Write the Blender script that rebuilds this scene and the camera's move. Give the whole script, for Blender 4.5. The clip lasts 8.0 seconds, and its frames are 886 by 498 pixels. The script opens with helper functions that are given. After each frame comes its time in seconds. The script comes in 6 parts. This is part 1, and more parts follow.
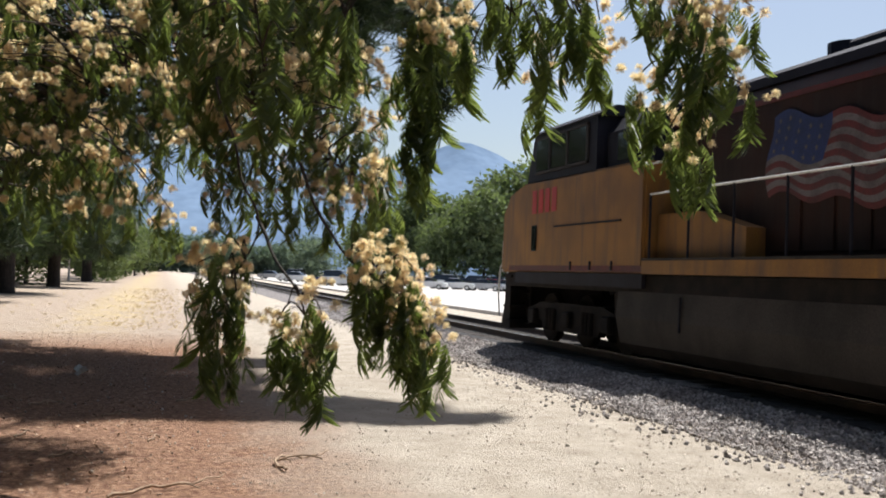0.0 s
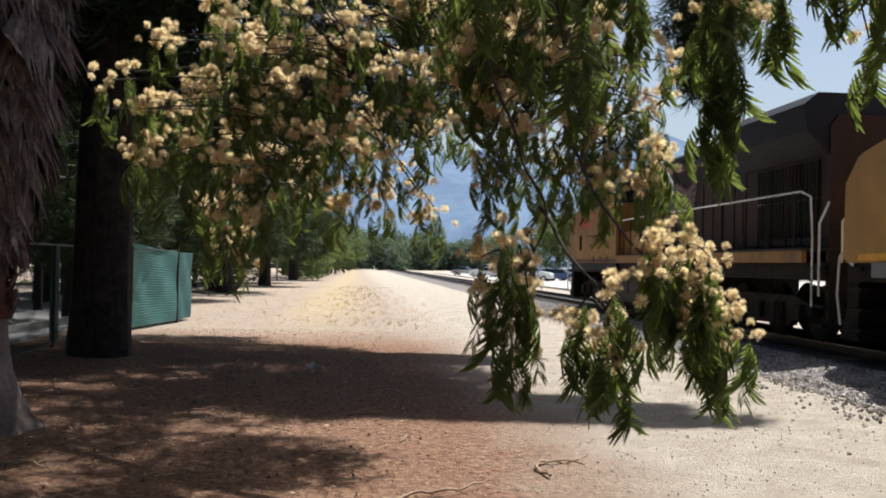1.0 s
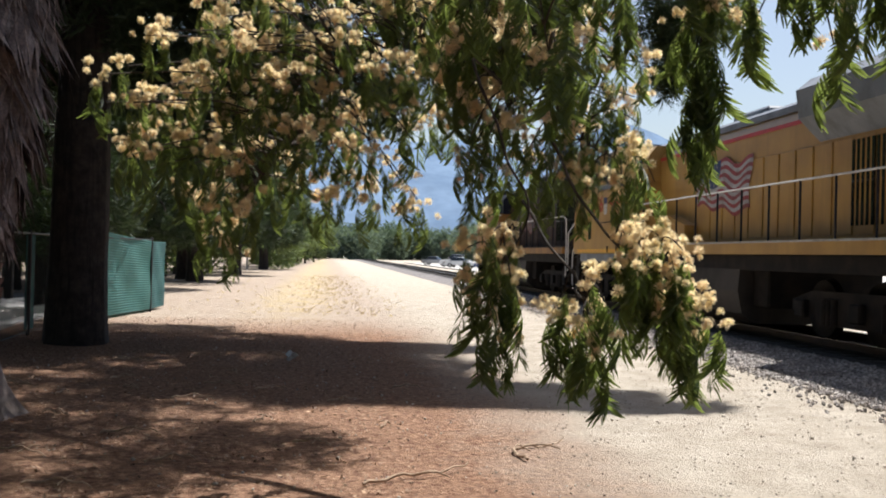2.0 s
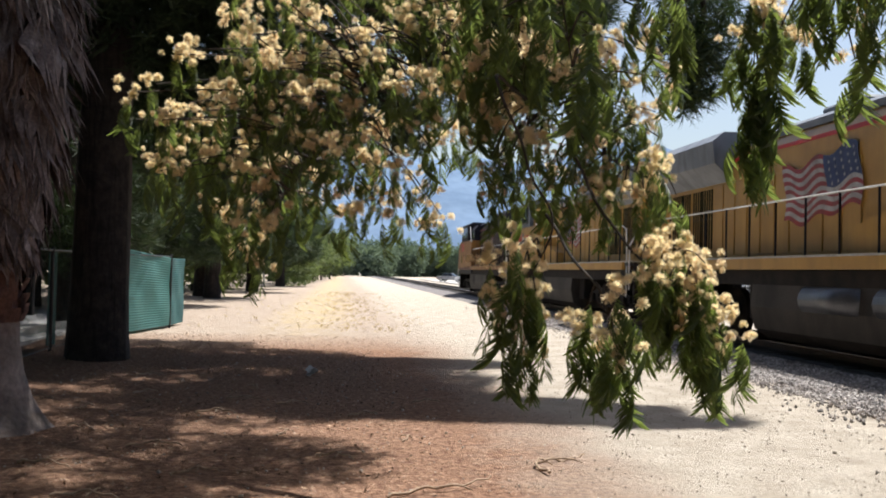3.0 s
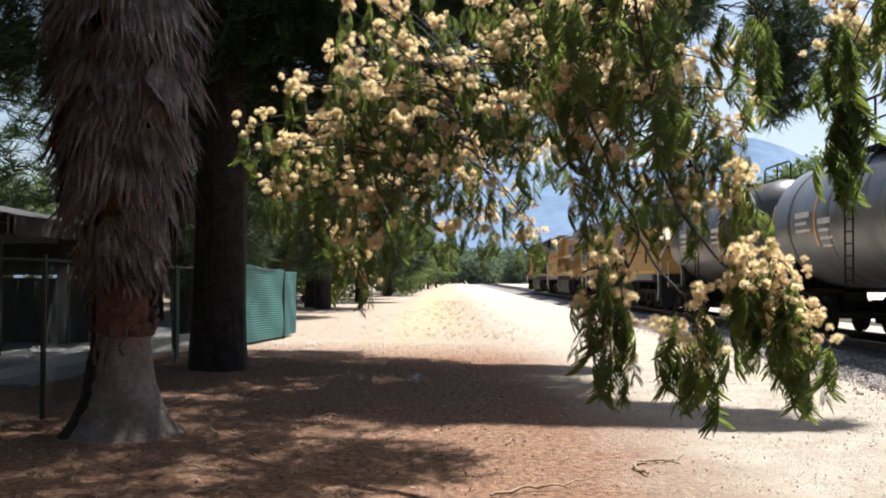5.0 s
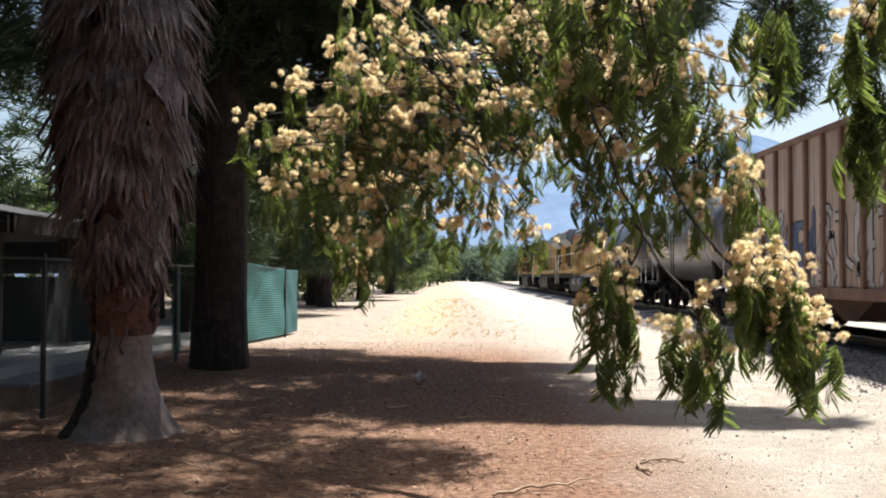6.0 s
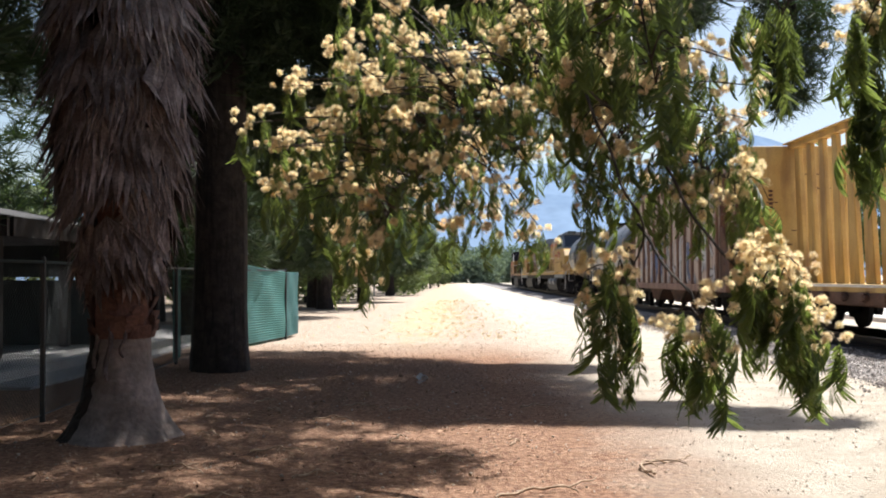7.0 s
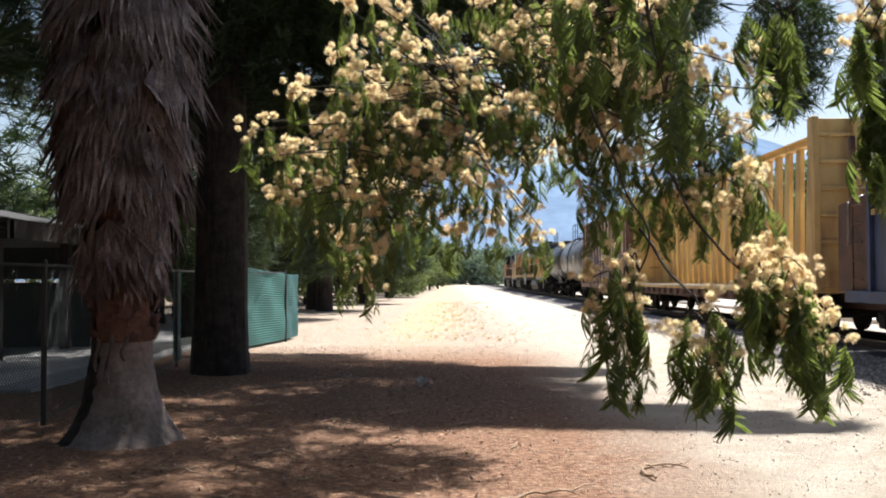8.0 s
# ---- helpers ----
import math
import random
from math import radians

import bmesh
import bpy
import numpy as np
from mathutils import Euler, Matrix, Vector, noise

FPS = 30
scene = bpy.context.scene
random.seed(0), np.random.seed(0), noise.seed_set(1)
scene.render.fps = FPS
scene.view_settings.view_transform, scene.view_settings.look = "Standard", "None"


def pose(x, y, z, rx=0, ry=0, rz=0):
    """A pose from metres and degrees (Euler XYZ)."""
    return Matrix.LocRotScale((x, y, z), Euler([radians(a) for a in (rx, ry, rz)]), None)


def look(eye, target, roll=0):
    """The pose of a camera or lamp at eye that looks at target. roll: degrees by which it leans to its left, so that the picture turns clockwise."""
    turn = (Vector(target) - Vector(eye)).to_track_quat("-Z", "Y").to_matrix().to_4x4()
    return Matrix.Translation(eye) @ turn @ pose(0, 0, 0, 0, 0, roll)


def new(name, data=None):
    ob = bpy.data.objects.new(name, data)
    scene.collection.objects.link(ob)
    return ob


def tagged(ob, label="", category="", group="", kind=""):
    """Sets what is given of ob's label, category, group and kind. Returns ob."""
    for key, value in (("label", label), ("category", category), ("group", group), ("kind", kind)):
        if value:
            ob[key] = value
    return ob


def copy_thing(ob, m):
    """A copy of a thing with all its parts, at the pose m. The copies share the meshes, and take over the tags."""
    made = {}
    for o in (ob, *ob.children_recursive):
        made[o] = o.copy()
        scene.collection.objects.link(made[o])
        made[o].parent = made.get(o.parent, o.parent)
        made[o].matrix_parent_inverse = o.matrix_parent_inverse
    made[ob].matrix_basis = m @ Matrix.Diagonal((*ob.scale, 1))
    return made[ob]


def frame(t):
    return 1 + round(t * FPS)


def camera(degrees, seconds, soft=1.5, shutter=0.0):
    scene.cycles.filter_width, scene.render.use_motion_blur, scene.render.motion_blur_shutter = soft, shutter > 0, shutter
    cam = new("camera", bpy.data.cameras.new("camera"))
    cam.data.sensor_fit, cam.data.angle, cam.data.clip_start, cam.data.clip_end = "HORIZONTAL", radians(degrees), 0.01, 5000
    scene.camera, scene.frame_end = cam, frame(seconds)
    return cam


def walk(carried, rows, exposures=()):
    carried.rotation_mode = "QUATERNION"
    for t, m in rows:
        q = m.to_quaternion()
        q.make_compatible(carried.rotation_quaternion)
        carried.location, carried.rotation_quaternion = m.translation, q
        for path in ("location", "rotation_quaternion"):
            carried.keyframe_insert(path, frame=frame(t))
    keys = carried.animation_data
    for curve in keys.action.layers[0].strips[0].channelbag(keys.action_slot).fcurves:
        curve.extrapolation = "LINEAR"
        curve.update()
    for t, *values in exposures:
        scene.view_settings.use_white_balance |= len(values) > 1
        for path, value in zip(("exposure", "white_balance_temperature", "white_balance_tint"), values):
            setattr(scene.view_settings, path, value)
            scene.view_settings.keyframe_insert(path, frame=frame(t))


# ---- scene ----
cam = camera(49.07, 8.0, soft=1.95)
walk(cam, [
    (0, pose(0.649, 0.030, 1.681, 91.59, 0, -16.11) @ pose(0, 0, 0, 0, 0, 2.21)),
    (0.3, pose(0.642, 0.329, 1.631, 91.30, 0, -9.67) @ pose(0, 0, 0, 0, 0, 1.85)),
    (0.5, pose(0.543, 0.538, 1.624, 91.27, 0, -6.88) @ pose(0, 0, 0, 0, 0, 1.77)),
    (0.6, pose(0.459, 0.535, 1.645, 91.18, 0, -6.08) @ pose(0, 0, 0, 0, 0, 1.52)),
    (1, pose(0.169, 0.648, 1.657, 90.95, 0, -5.05) @ pose(0, 0, 0, 0, 0, 1.19)),
    (1.5, pose(0.086, 0.621, 1.666, 90.43, 0, -5.86) @ pose(0, 0, 0, 0, 0, 1.20)),
    (1.7, pose(0.071, 0.532, 1.668, 90.26, 0, -6.57) @ pose(0, 0, 0, 0, 0, 1.29)),
    (2.8, pose(-0.011, 0.332, 1.637, 91.17, 0, -7.03) @ pose(0, 0, 0, 0, 0, 1.51)),
    (3, pose(-0.017, 0.349, 1.641, 91.36, 0, -5.93) @ pose(0, 0, 0, 0, 0, 1.34)),
    (3.3, pose(-0.003, 0.210, 1.644, 92.06, 0, -3.33) @ pose(0, 0, 0, 0, 0, 0.84)),
    (3.5, pose(0.053, 0.073, 1.671, 92.29, 0, -1.71) @ pose(0, 0, 0, 0, 0, 0.52)),
    (4, pose(0.058, -0.144, 1.656, 92.59, 0, 0.20) @ pose(0, 0, 0, 0, 0, 0.30)),
    (4.5, pose(0.030, -0.122, 1.671, 92.02, 0, 0.32) @ pose(0, 0, 0, 0, 0, 0.13)),
    (6, pose(0.022, -0.036, 1.679, 91.57, 0, 0.39) @ pose(0, 0, 0, 0, 0, -0.03)),
    (6.5, pose(0.029, 0.008, 1.670, 91.63, 0, 0.48) @ pose(0, 0, 0, 0, 0, -0.18)),
    (7, pose(0.021, 0.013, 1.674, 91.67, 0, 0.43) @ pose(0, 0, 0, 0, 0, -0.32)),
    (7.5, pose(0.026, 0.015, 1.686, 91.67, 0, 0.45) @ pose(0, 0, 0, 0, 0, -0.38)),
    (8, pose(-0.000, -0.000, 1.694, 91.77, 0, 0.38) @ pose(0, 0, 0, 0, 0, -0.28)),
], [(0, 0.50), (0.5, 0.34), (1.0, 0.42), (1.5, 0.54), (3.0, 0.66), (4.0, 0.70), (4.5, 0.82), (8, 0.97)])

# world and sun: high summer sun ahead of the camera, slightly on the far side of the track
SUN_TO = Vector((0.33, 0.42, 1.0)).normalized()
world = bpy.data.worlds.new("world")
scene.world = world
world.use_nodes = True
wn = world.node_tree.nodes
sky = wn.new("ShaderNodeTexSky")
sky.sky_type = 'NISHITA'
sky.sun_disc = False
sky.sun_elevation = math.asin(SUN_TO.z)
sky.sun_rotation = math.atan2(SUN_TO.x, SUN_TO.y)
sky.dust_density = 2.0
world.node_tree.links.new(sky.outputs[0], wn["Background"].inputs[0])
wn["Background"].inputs[1].default_value = 0.085
sun = new("sun", bpy.data.lights.new("sun", 'SUN'))
sun.data.energy = 5.3
sun.data.angle = radians(0.53)
sun.data.color = (1.0, 0.985, 0.962)
sun.matrix_world = look((0, 0, 60), Vector((0, 0, 60)) - SUN_TO)


# ---- materials ----
def mat(name, base, second=None, scale=6.0, amount=1.0, rough=0.75, metal=0.0, bump=0.0, bscale=40.0, grain=0.25,
        streak=None, random_tint=0.0, translucent=0.0, tcol=None, spec=0.5, island=0.0):
    """Procedural surface: two colours mixed by large patches, fine grain, optional vertical streaks, bump and light passing through."""
    m = bpy.data.materials.new(name)
    m.use_nodes = True
    nt = m.node_tree
    n, l = nt.nodes, nt.links
    b = n["Principled BSDF"]
    b.inputs["Roughness"].default_value = rough
    b.inputs["Metallic"].default_value = metal
    b.inputs["Specular IOR Level"].default_value = spec
    tc = n.new("ShaderNodeTexCoord")
    big = n.new("ShaderNodeTexNoise")
    big.inputs["Scale"].default_value = scale
    big.inputs["Detail"].default_value = 5
    l.new(tc.outputs["Object"], big.inputs["Vector"])
    ramp = n.new("ShaderNodeMapRange")
    ramp.inputs[1].default_value, ramp.inputs[2].default_value = 0.38, 0.64
    ramp.inputs[3].default_value, ramp.inputs[4].default_value = 0.0, amount
    l.new(big.outputs[0], ramp.inputs[0])
    mix = n.new("ShaderNodeMix")
    mix.data_type = 'RGBA'
    mix.inputs[6].default_value = (*base, 1)
    mix.inputs[7].default_value = (*(second or [c * 0.6 for c in base]), 1)
    l.new(ramp.outputs[0], mix.inputs[0])
    col = mix.outputs[2]
    if streak:
        sm = n.new("ShaderNodeMapping")
        sm.inputs["Scale"].default_value = streak[1]
        l.new(tc.outputs["Object"], sm.inputs["Vector"])
        sn = n.new("ShaderNodeTexNoise")
        sn.inputs["Scale"].default_value = 1.0
        sn.inputs["Detail"].default_value = 4
        l.new(sm.outputs[0], sn.inputs["Vector"])
        sr = n.new("ShaderNodeMapRange")
        sr.inputs[1].default_value, sr.inputs[2].default_value = 0.48, 0.7
        sr.inputs[4].default_value = streak[2]
        l.new(sn.outputs[0], sr.inputs[0])
        mx = n.new("ShaderNodeMix")
        mx.data_type = 'RGBA'
        mx.inputs[7].default_value = (*streak[0], 1)
        l.new(sr.outputs[0], mx.inputs[0])
        l.new(col, mx.inputs[6])
        col = mx.outputs[2]
    fine = n.new("ShaderNodeTexNoise")
    fine.inputs["Scale"].default_value = bscale
    fine.inputs["Detail"].default_value = 6
    l.new(tc.outputs["Object"], fine.inputs["Vector"])
    hv = n.new("ShaderNodeHueSaturation")
    gr = n.new("ShaderNodeMapRange")
    gr.inputs[1].default_value, gr.inputs[2].default_value = 0.3, 0.7
    gr.inputs[3].default_value, gr.inputs[4].default_value = 1 - grain, 1 + grain
    l.new(fine.outputs[0], gr.inputs[0])
    val = gr.outputs[0]
    for node, key, k in (("ShaderNodeObjectInfo", "Random", random_tint), ("ShaderNodeNewGeometry", "Random Per Island", island)):
        if k:
            oi = n.new(node)
            orr = n.new("ShaderNodeMapRange")
            orr.inputs[3].default_value, orr.inputs[4].default_value = 1 - k, 1 + k
            l.new(oi.outputs[key], orr.inputs[0])
            mu = n.new("ShaderNodeMath")
            mu.operation = 'MULTIPLY'
            l.new(val, mu.inputs[0])
            l.new(orr.outputs[0], mu.inputs[1])
            val = mu.outputs[0]
    l.new(val, hv.inputs["Value"])
    l.new(col, hv.inputs["Color"])
    l.new(hv.outputs[0], b.inputs["Base Color"])
    if bump:
        bp = n.new("ShaderNodeBump")
        bp.inputs["Strength"].default_value = bump
        bp.inputs["Distance"].default_value = 0.02
        l.new(fine.outputs[0], bp.inputs["Height"])
        l.new(bp.outputs[0], b.inputs["Normal"])
    if translucent:
        tr = n.new("ShaderNodeBsdfTranslucent")
        if tcol:
            tr.inputs[0].default_value = (*tcol, 1)
        else:
            l.new(hv.outputs[0], tr.inputs[0])
        ms = n.new("ShaderNodeMixShader")
        ms.inputs[0].default_value = translucent
        l.new(b.outputs[0], ms.inputs[1])
        l.new(tr.outputs[0], ms.inputs[2])
        l.new(ms.outputs[0], n["Material Output"].inputs[0])
    return m


# ---- mesh helpers ----
def part(name, bm, material, parent=None, label="", smooth=False):
    me = bpy.data.meshes.new(name)
    bm.to_mesh(me)
    bm.free()
    for m in (material if isinstance(material, (list, tuple)) else [material]):
        me.materials.append(m)
    if smooth:
        me.polygons.foreach_set("use_smooth", [True] * len(me.polygons))
    ob = new(name, me)
    ob.parent = parent
    if label:
        tagged(ob, label)
    return ob


def raw(name, verts, faces, material, parent=None, label="", mats=None, smooth=False):
    me = bpy.data.meshes.new(name)
    me.from_pydata([tuple(v) for v in verts], [], [tuple(q) for q in faces])
    for m in (material if isinstance(material, (list, tuple)) else [material]):
        me.materials.append(m)
    if mats is not None:
        me.polygons.foreach_set("material_index", [int(i) for i in mats])
    if smooth:
        me.polygons.foreach_set("use_smooth", [True] * len(me.polygons))
    ob = new(name, me)
    ob.parent = parent
    if label:
        tagged(ob, label)
    return ob


def bx(bm, x0, x1, y0, y1, z0, z1, bevel=0.0, mi=0):
    vs = [bm.verts.new((x, y, z)) for z in (z0, z1) for x, y in ((x0, y0), (x1, y0), (x1, y1), (x0, y1))]
    fs = [bm.faces.new([vs[i] for i in q]) for q in ((3, 2, 1, 0), (4, 5, 6, 7), (0, 1, 5, 4), (1, 2, 6, 5), (2, 3, 7, 6), (3, 0, 4, 7))]
    for f in fs:
        f.material_index = mi
    if bevel:
        es = list({e for f in fs for e in f.edges})
        bmesh.ops.bevel(bm, geom=es, offset=bevel, segments=1, affect='EDGES')
    return bm


def box(x0, x1, y0, y1, z0, z1, bevel=0.0):
    return bx(bmesh.new(), x0, x1, y0, y1, z0, z1, bevel)


def prism(bm, outline, y0, y1):
    """Outline of (x, z) pairs drawn out along y."""
    a = [bm.verts.new((x, y0, z)) for x, z in outline]
    b = [bm.verts.new((x, y1, z)) for x, z in outline]
    k = len(outline)
    bm.faces.new(a)
    bm.faces.new(b[::-1])
    for i in range(k):
        bm.faces.new((a[i], b[i], b[(i + 1) % k], a[(i + 1) % k]))
    return bm


def side_prism(bm, outline, x0, x1):
    """Outline of (y, z) pairs drawn out along x."""
    a = [bm.verts.new((x0, y, z)) for y, z in outline]
    b = [bm.verts.new((x1, y, z)) for y, z in outline]
    k = len(outline)
    bm.faces.new(a)
    bm.faces.new(b[::-1])
    for i in range(k):
        bm.faces.new((a[i], b[i], b[(i + 1) % k], a[(i + 1) % k]))
    return bm


def tube(bm, pts, radii, seg=6, cap=True):
    """A round pipe or limb through pts."""
    pts = [Vector(p) for p in pts]
    if not isinstance(radii, (list, tuple)):
        radii = [radii] * len(pts)
    rings = []
    side = None
    for i, p in enumerate(pts):
        d = (pts[min(i + 1, len(pts) - 1)] - pts[max(i - 1, 0)]).normalized()
        ref = side if side is not None else (Vector((1, 0, 0)) if abs(d.x) < 0.8 else Vector((0, 1, 0)))
        u = (ref - d * ref.dot(d)).normalized()
        side = u
        w = d.cross(u)
        rings.append([bm.verts.new(p + (u * math.cos(a) + w * math.sin(a)) * radii[i]) for a in [2 * math.pi * k / seg for k in range(seg)]])
    for r, s in zip(rings, rings[1:]):
        for k in range(seg):
            bm.faces.new((r[k], r[(k + 1) % seg], s[(k + 1) % seg], s[k]))
    if cap:
        bm.faces.new(rings[0][::-1])
        bm.faces.new(rings[-1])
    return bm


def empty(name, m, label="", category="", group="", kind=""):
    ob = new(name)
    ob.matrix_basis = m
    return tagged(ob, label, category, group, kind)


def spline(pts, n):
    """Smooth points through pts."""
    pts = [Vector(p) for p in pts]
    out = []
    for i in range(len(pts) - 1):
        a, b, c, d = pts[max(i - 1, 0)], pts[i], pts[i + 1], pts[min(i + 2, len(pts) - 1)]
        for k in range(n):
            t = k / n
            out.append(0.5 * ((2 * b) + (c - a) * t + (2 * a - 5 * b + 4 * c - d) * t * t + (3 * b - a - 3 * c + d) * t ** 3))
    return out + [pts[-1]]


def lettering(name, words, height, m, material, parent, label=""):
    cu = bpy.data.curves.new(name, 'FONT')
    cu.body = words
    cu.size = height * 1.35
    cu.extrude = 0.004
    ob = new(name, cu)
    bpy.context.view_layer.update()
    me = bpy.data.meshes.new_from_object(ob.evaluated_get(bpy.context.evaluated_depsgraph_get()))
    bpy.data.objects.remove(ob)
    me.materials.clear()
    me.materials.append(material)
    ob = new(name, me)
    ob.parent = parent
    ob.matrix_basis = m
    if label:
        tagged(ob, label)
    return ob


M = {}
M["steel_dark"] = mat("steel_dark", (0.009, 0.008, 0.008), (0.022, 0.017, 0.014), 3, rough=0.8, bump=0.2, spec=0.2)
M["rail"] = mat("rail", (0.075, 0.045, 0.03), (0.045, 0.028, 0.02), 2, rough=0.6, metal=0.3)
M["rail_top"] = mat("rail_top", (0.45, 0.42, 0.4), (0.3, 0.27, 0.25), 1, rough=0.25, metal=0.9)
M["tie"] = mat("tie", (0.05, 0.038, 0.03), (0.025, 0.02, 0.016), 4, rough=0.9, bump=0.5, random_tint=0.25)
M["crib"] = mat("shade_dark_gravel", (0.035, 0.03, 0.027), (0.018, 0.016, 0.015), 9, rough=0.95, bump=1.0, bscale=30, grain=0.5)
M["gravel"] = mat("gravel", (0.24, 0.215, 0.20), (0.13, 0.115, 0.11), 9, rough=0.95, bump=1.0, bscale=30, grain=0.5)
M["stone"] = mat("stone", (0.46, 0.42, 0.39), (0.27, 0.235, 0.215), 1.4, rough=0.9, bump=0.5, bscale=30, island=0.55)
M["bark"] = mat("bark", (0.05, 0.037, 0.030), (0.024, 0.018, 0.015), 5, rough=0.95, bump=1.0, bscale=14, streak=((0.012, 0.009, 0.007), (14, 14, 1.6), 0.9))
M["twig"] = mat("twig", (0.06, 0.044, 0.03), (0.03, 0.023, 0.017), 8, rough=0.9, bump=0.3)
M["leaf"] = mat("mimosa_leaf", (0.032, 0.058, 0.023), (0.019, 0.036, 0.018), 3, rough=0.42, grain=0.15, translucent=0.42, tcol=(0.30, 0.38, 0.085), island=0.6)
M["blossom"] = mat("blossom", (0.90, 0.82, 0.58), (0.86, 0.66, 0.56), 5, rough=0.9, grain=0.1, translucent=0.6, tcol=(0.93, 0.79, 0.48), island=0.15)
M["needles"] = mat("pine_needles", (0.048, 0.075, 0.032), (0.028, 0.045, 0.025), 0.6, rough=0.7, grain=0.3, translucent=0.2, tcol=(0.06, 0.10, 0.02), island=0.4)
M["foliage"] = mat("far_foliage", (0.12, 0.15, 0.075), (0.075, 0.10, 0.05), 0.15, rough=0.8, grain=0.3, translucent=0.32, tcol=(0.20, 0.27, 0.07), island=0.4)
M["thatch"] = mat("dead_frond", (0.20, 0.16, 0.15), (0.09, 0.064, 0.057), 4, rough=0.9, grain=0.35, island=0.5, streak=((0.055, 0.036, 0.03), (30, 30, 3), 0.7))
M["palmtrunk"] = mat("palm_trunk", (0.25, 0.205, 0.185), (0.15, 0.118, 0.10), 3, rough=0.9, bump=0.6, bscale=18, streak=((0.16, 0.11, 0.09), (1.2, 1.2, 9), 0.6))
M["palmrust"] = mat("palm_stub", (0.17, 0.085, 0.06), (0.10, 0.05, 0.04), 5, rough=0.95, bump=0.8, bscale=25)
M["concrete"] = mat("concrete", (0.55, 0.52, 0.48), (0.46, 0.43, 0.40), 0.5, rough=0.9, bump=0.15)
# darker concrete tone for the slab behind the fence
M["slab"] = mat("slab_concrete", (0.42, 0.41, 0.40), (0.34, 0.325, 0.315), 0.5, rough=0.9, bump=0.15)
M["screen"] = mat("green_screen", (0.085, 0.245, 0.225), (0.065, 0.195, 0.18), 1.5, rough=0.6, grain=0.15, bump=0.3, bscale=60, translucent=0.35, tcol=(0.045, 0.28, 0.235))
# the same screen with tree shade put into its colour
M["screen_shade"] = mat("shaded_green_screen", (0.015, 0.10, 0.095), (0.012, 0.075, 0.075), 1.5, rough=0.7, grain=0.15, bump=0.3, bscale=60)
M["fence"] = mat("fence_steel", (0.02, 0.035, 0.032), (0.012, 0.02, 0.02), 6, rough=0.5)
M["blackpost"] = mat("black_post", (0.012, 0.012, 0.012), (0.02, 0.02, 0.02), 6, rough=0.5)


# ---- ground ----
def ground_material():
    m = bpy.data.materials.new("dry_earth")
    m.use_nodes = True
    n, l = m.node_tree.nodes, m.node_tree.links
    b = n["Principled BSDF"]
    b.inputs["Roughness"].default_value = 0.95
    b.inputs["Specular IOR Level"].default_value = 0.15
    tc = n.new("ShaderNodeTexCoord")
    sep = n.new("ShaderNodeSeparateXYZ")
    l.new(tc.outputs["Object"], sep.inputs[0])

    def noise_tex(scale, detail=6):
        t = n.new("ShaderNodeTexNoise")
        t.inputs["Scale"].default_value = scale
        t.inputs["Detail"].default_value = detail
        t.inputs["Roughness"].default_value = 0.65
        l.new(tc.outputs["Object"], t.inputs["Vector"])
        return t.outputs[0]

    def rng(v, a, c, lo=0.0, hi=1.0):
        r = n.new("ShaderNodeMapRange")
        r.inputs[1].default_value, r.inputs[2].default_value, r.inputs[3].default_value, r.inputs[4].default_value = a, c, lo, hi
        l.new(v, r.inputs[0])
        return r.outputs[0]

    def math_node(op, a, c):
        r = n.new("ShaderNodeMath")
        r.operation = op
        for i, v in enumerate((a, c)):
            if isinstance(v, (int, float)):
                r.inputs[i].default_value = v
            else:
                l.new(v, r.inputs[i])
        return r.outputs[0]

    def mixc(f, a, c):
        r = n.new("ShaderNodeMix")
        r.data_type = 'RGBA'
        l.new(f, r.inputs[0])
        for i, v in ((6, a), (7, c)):
            if isinstance(v, tuple):
                r.inputs[i].default_value = (*v, 1)
            else:
                l.new(v, r.inputs[i])
        return r.outputs[2]

    big, mid, fine, tiny = noise_tex(0.35), noise_tex(2.2), noise_tex(14), noise_tex(60)
    sand = mixc(rng(mid, 0.35, 0.68), (0.54, 0.478, 0.395), (0.40, 0.338, 0.268))
    # reddish litter of needles and petals under the trees, with a ragged rim
    edge = math_node('ADD', math_node('ADD', sep.outputs[0], math_node('MULTIPLY', big, 2.2)), math_node('MULTIPLY', mid, 1.3))
    near = rng(sep.outputs[1], 20, 25, 1.0, 0.35)
    duff = math_node('MULTIPLY', rng(edge, 4.6, 3.0), near)
    col = mixc(duff, sand, mixc(rng(fine, 0.35, 0.65), (0.145, 0.072, 0.048), (0.41, 0.245, 0.155)))
    # dry yellow grass further out
    gy = math_node('MULTIPLY', rng(sep.outputs[1], 22, 34), rng(mid, 0.40, 0.62, 0, 0.8))
    gy = math_node('MULTIPLY', gy, rng(math_node('ADD', sep.outputs[0], math_node('MULTIPLY', big, 5)), 3.4, 0.6))
    gy = math_node('MULTIPLY', gy, rng(sep.outputs[0], -2.6, -0.6))
    col = mixc(gy, col, (0.68, 0.52, 0.16))
    # pale flecks and dark crumbs
    col = mixc(rng(fine, 0.60, 0.72, 0, 0.3), col, (0.62, 0.54, 0.44))
    col = mixc(rng(tiny, 0.55, 0.67, 0, 0.5), col, (0.15, 0.11, 0.085))
    l.new(col, b.inputs["Base Color"])
    bp = n.new("ShaderNodeBump")
    bp.inputs["Strength"].default_value = 1.0
    bp.inputs["Distance"].default_value = 0.05
    l.new(math_node('ADD', fine, math_node('MULTIPLY', tiny, 0.5)), bp.inputs["Height"])
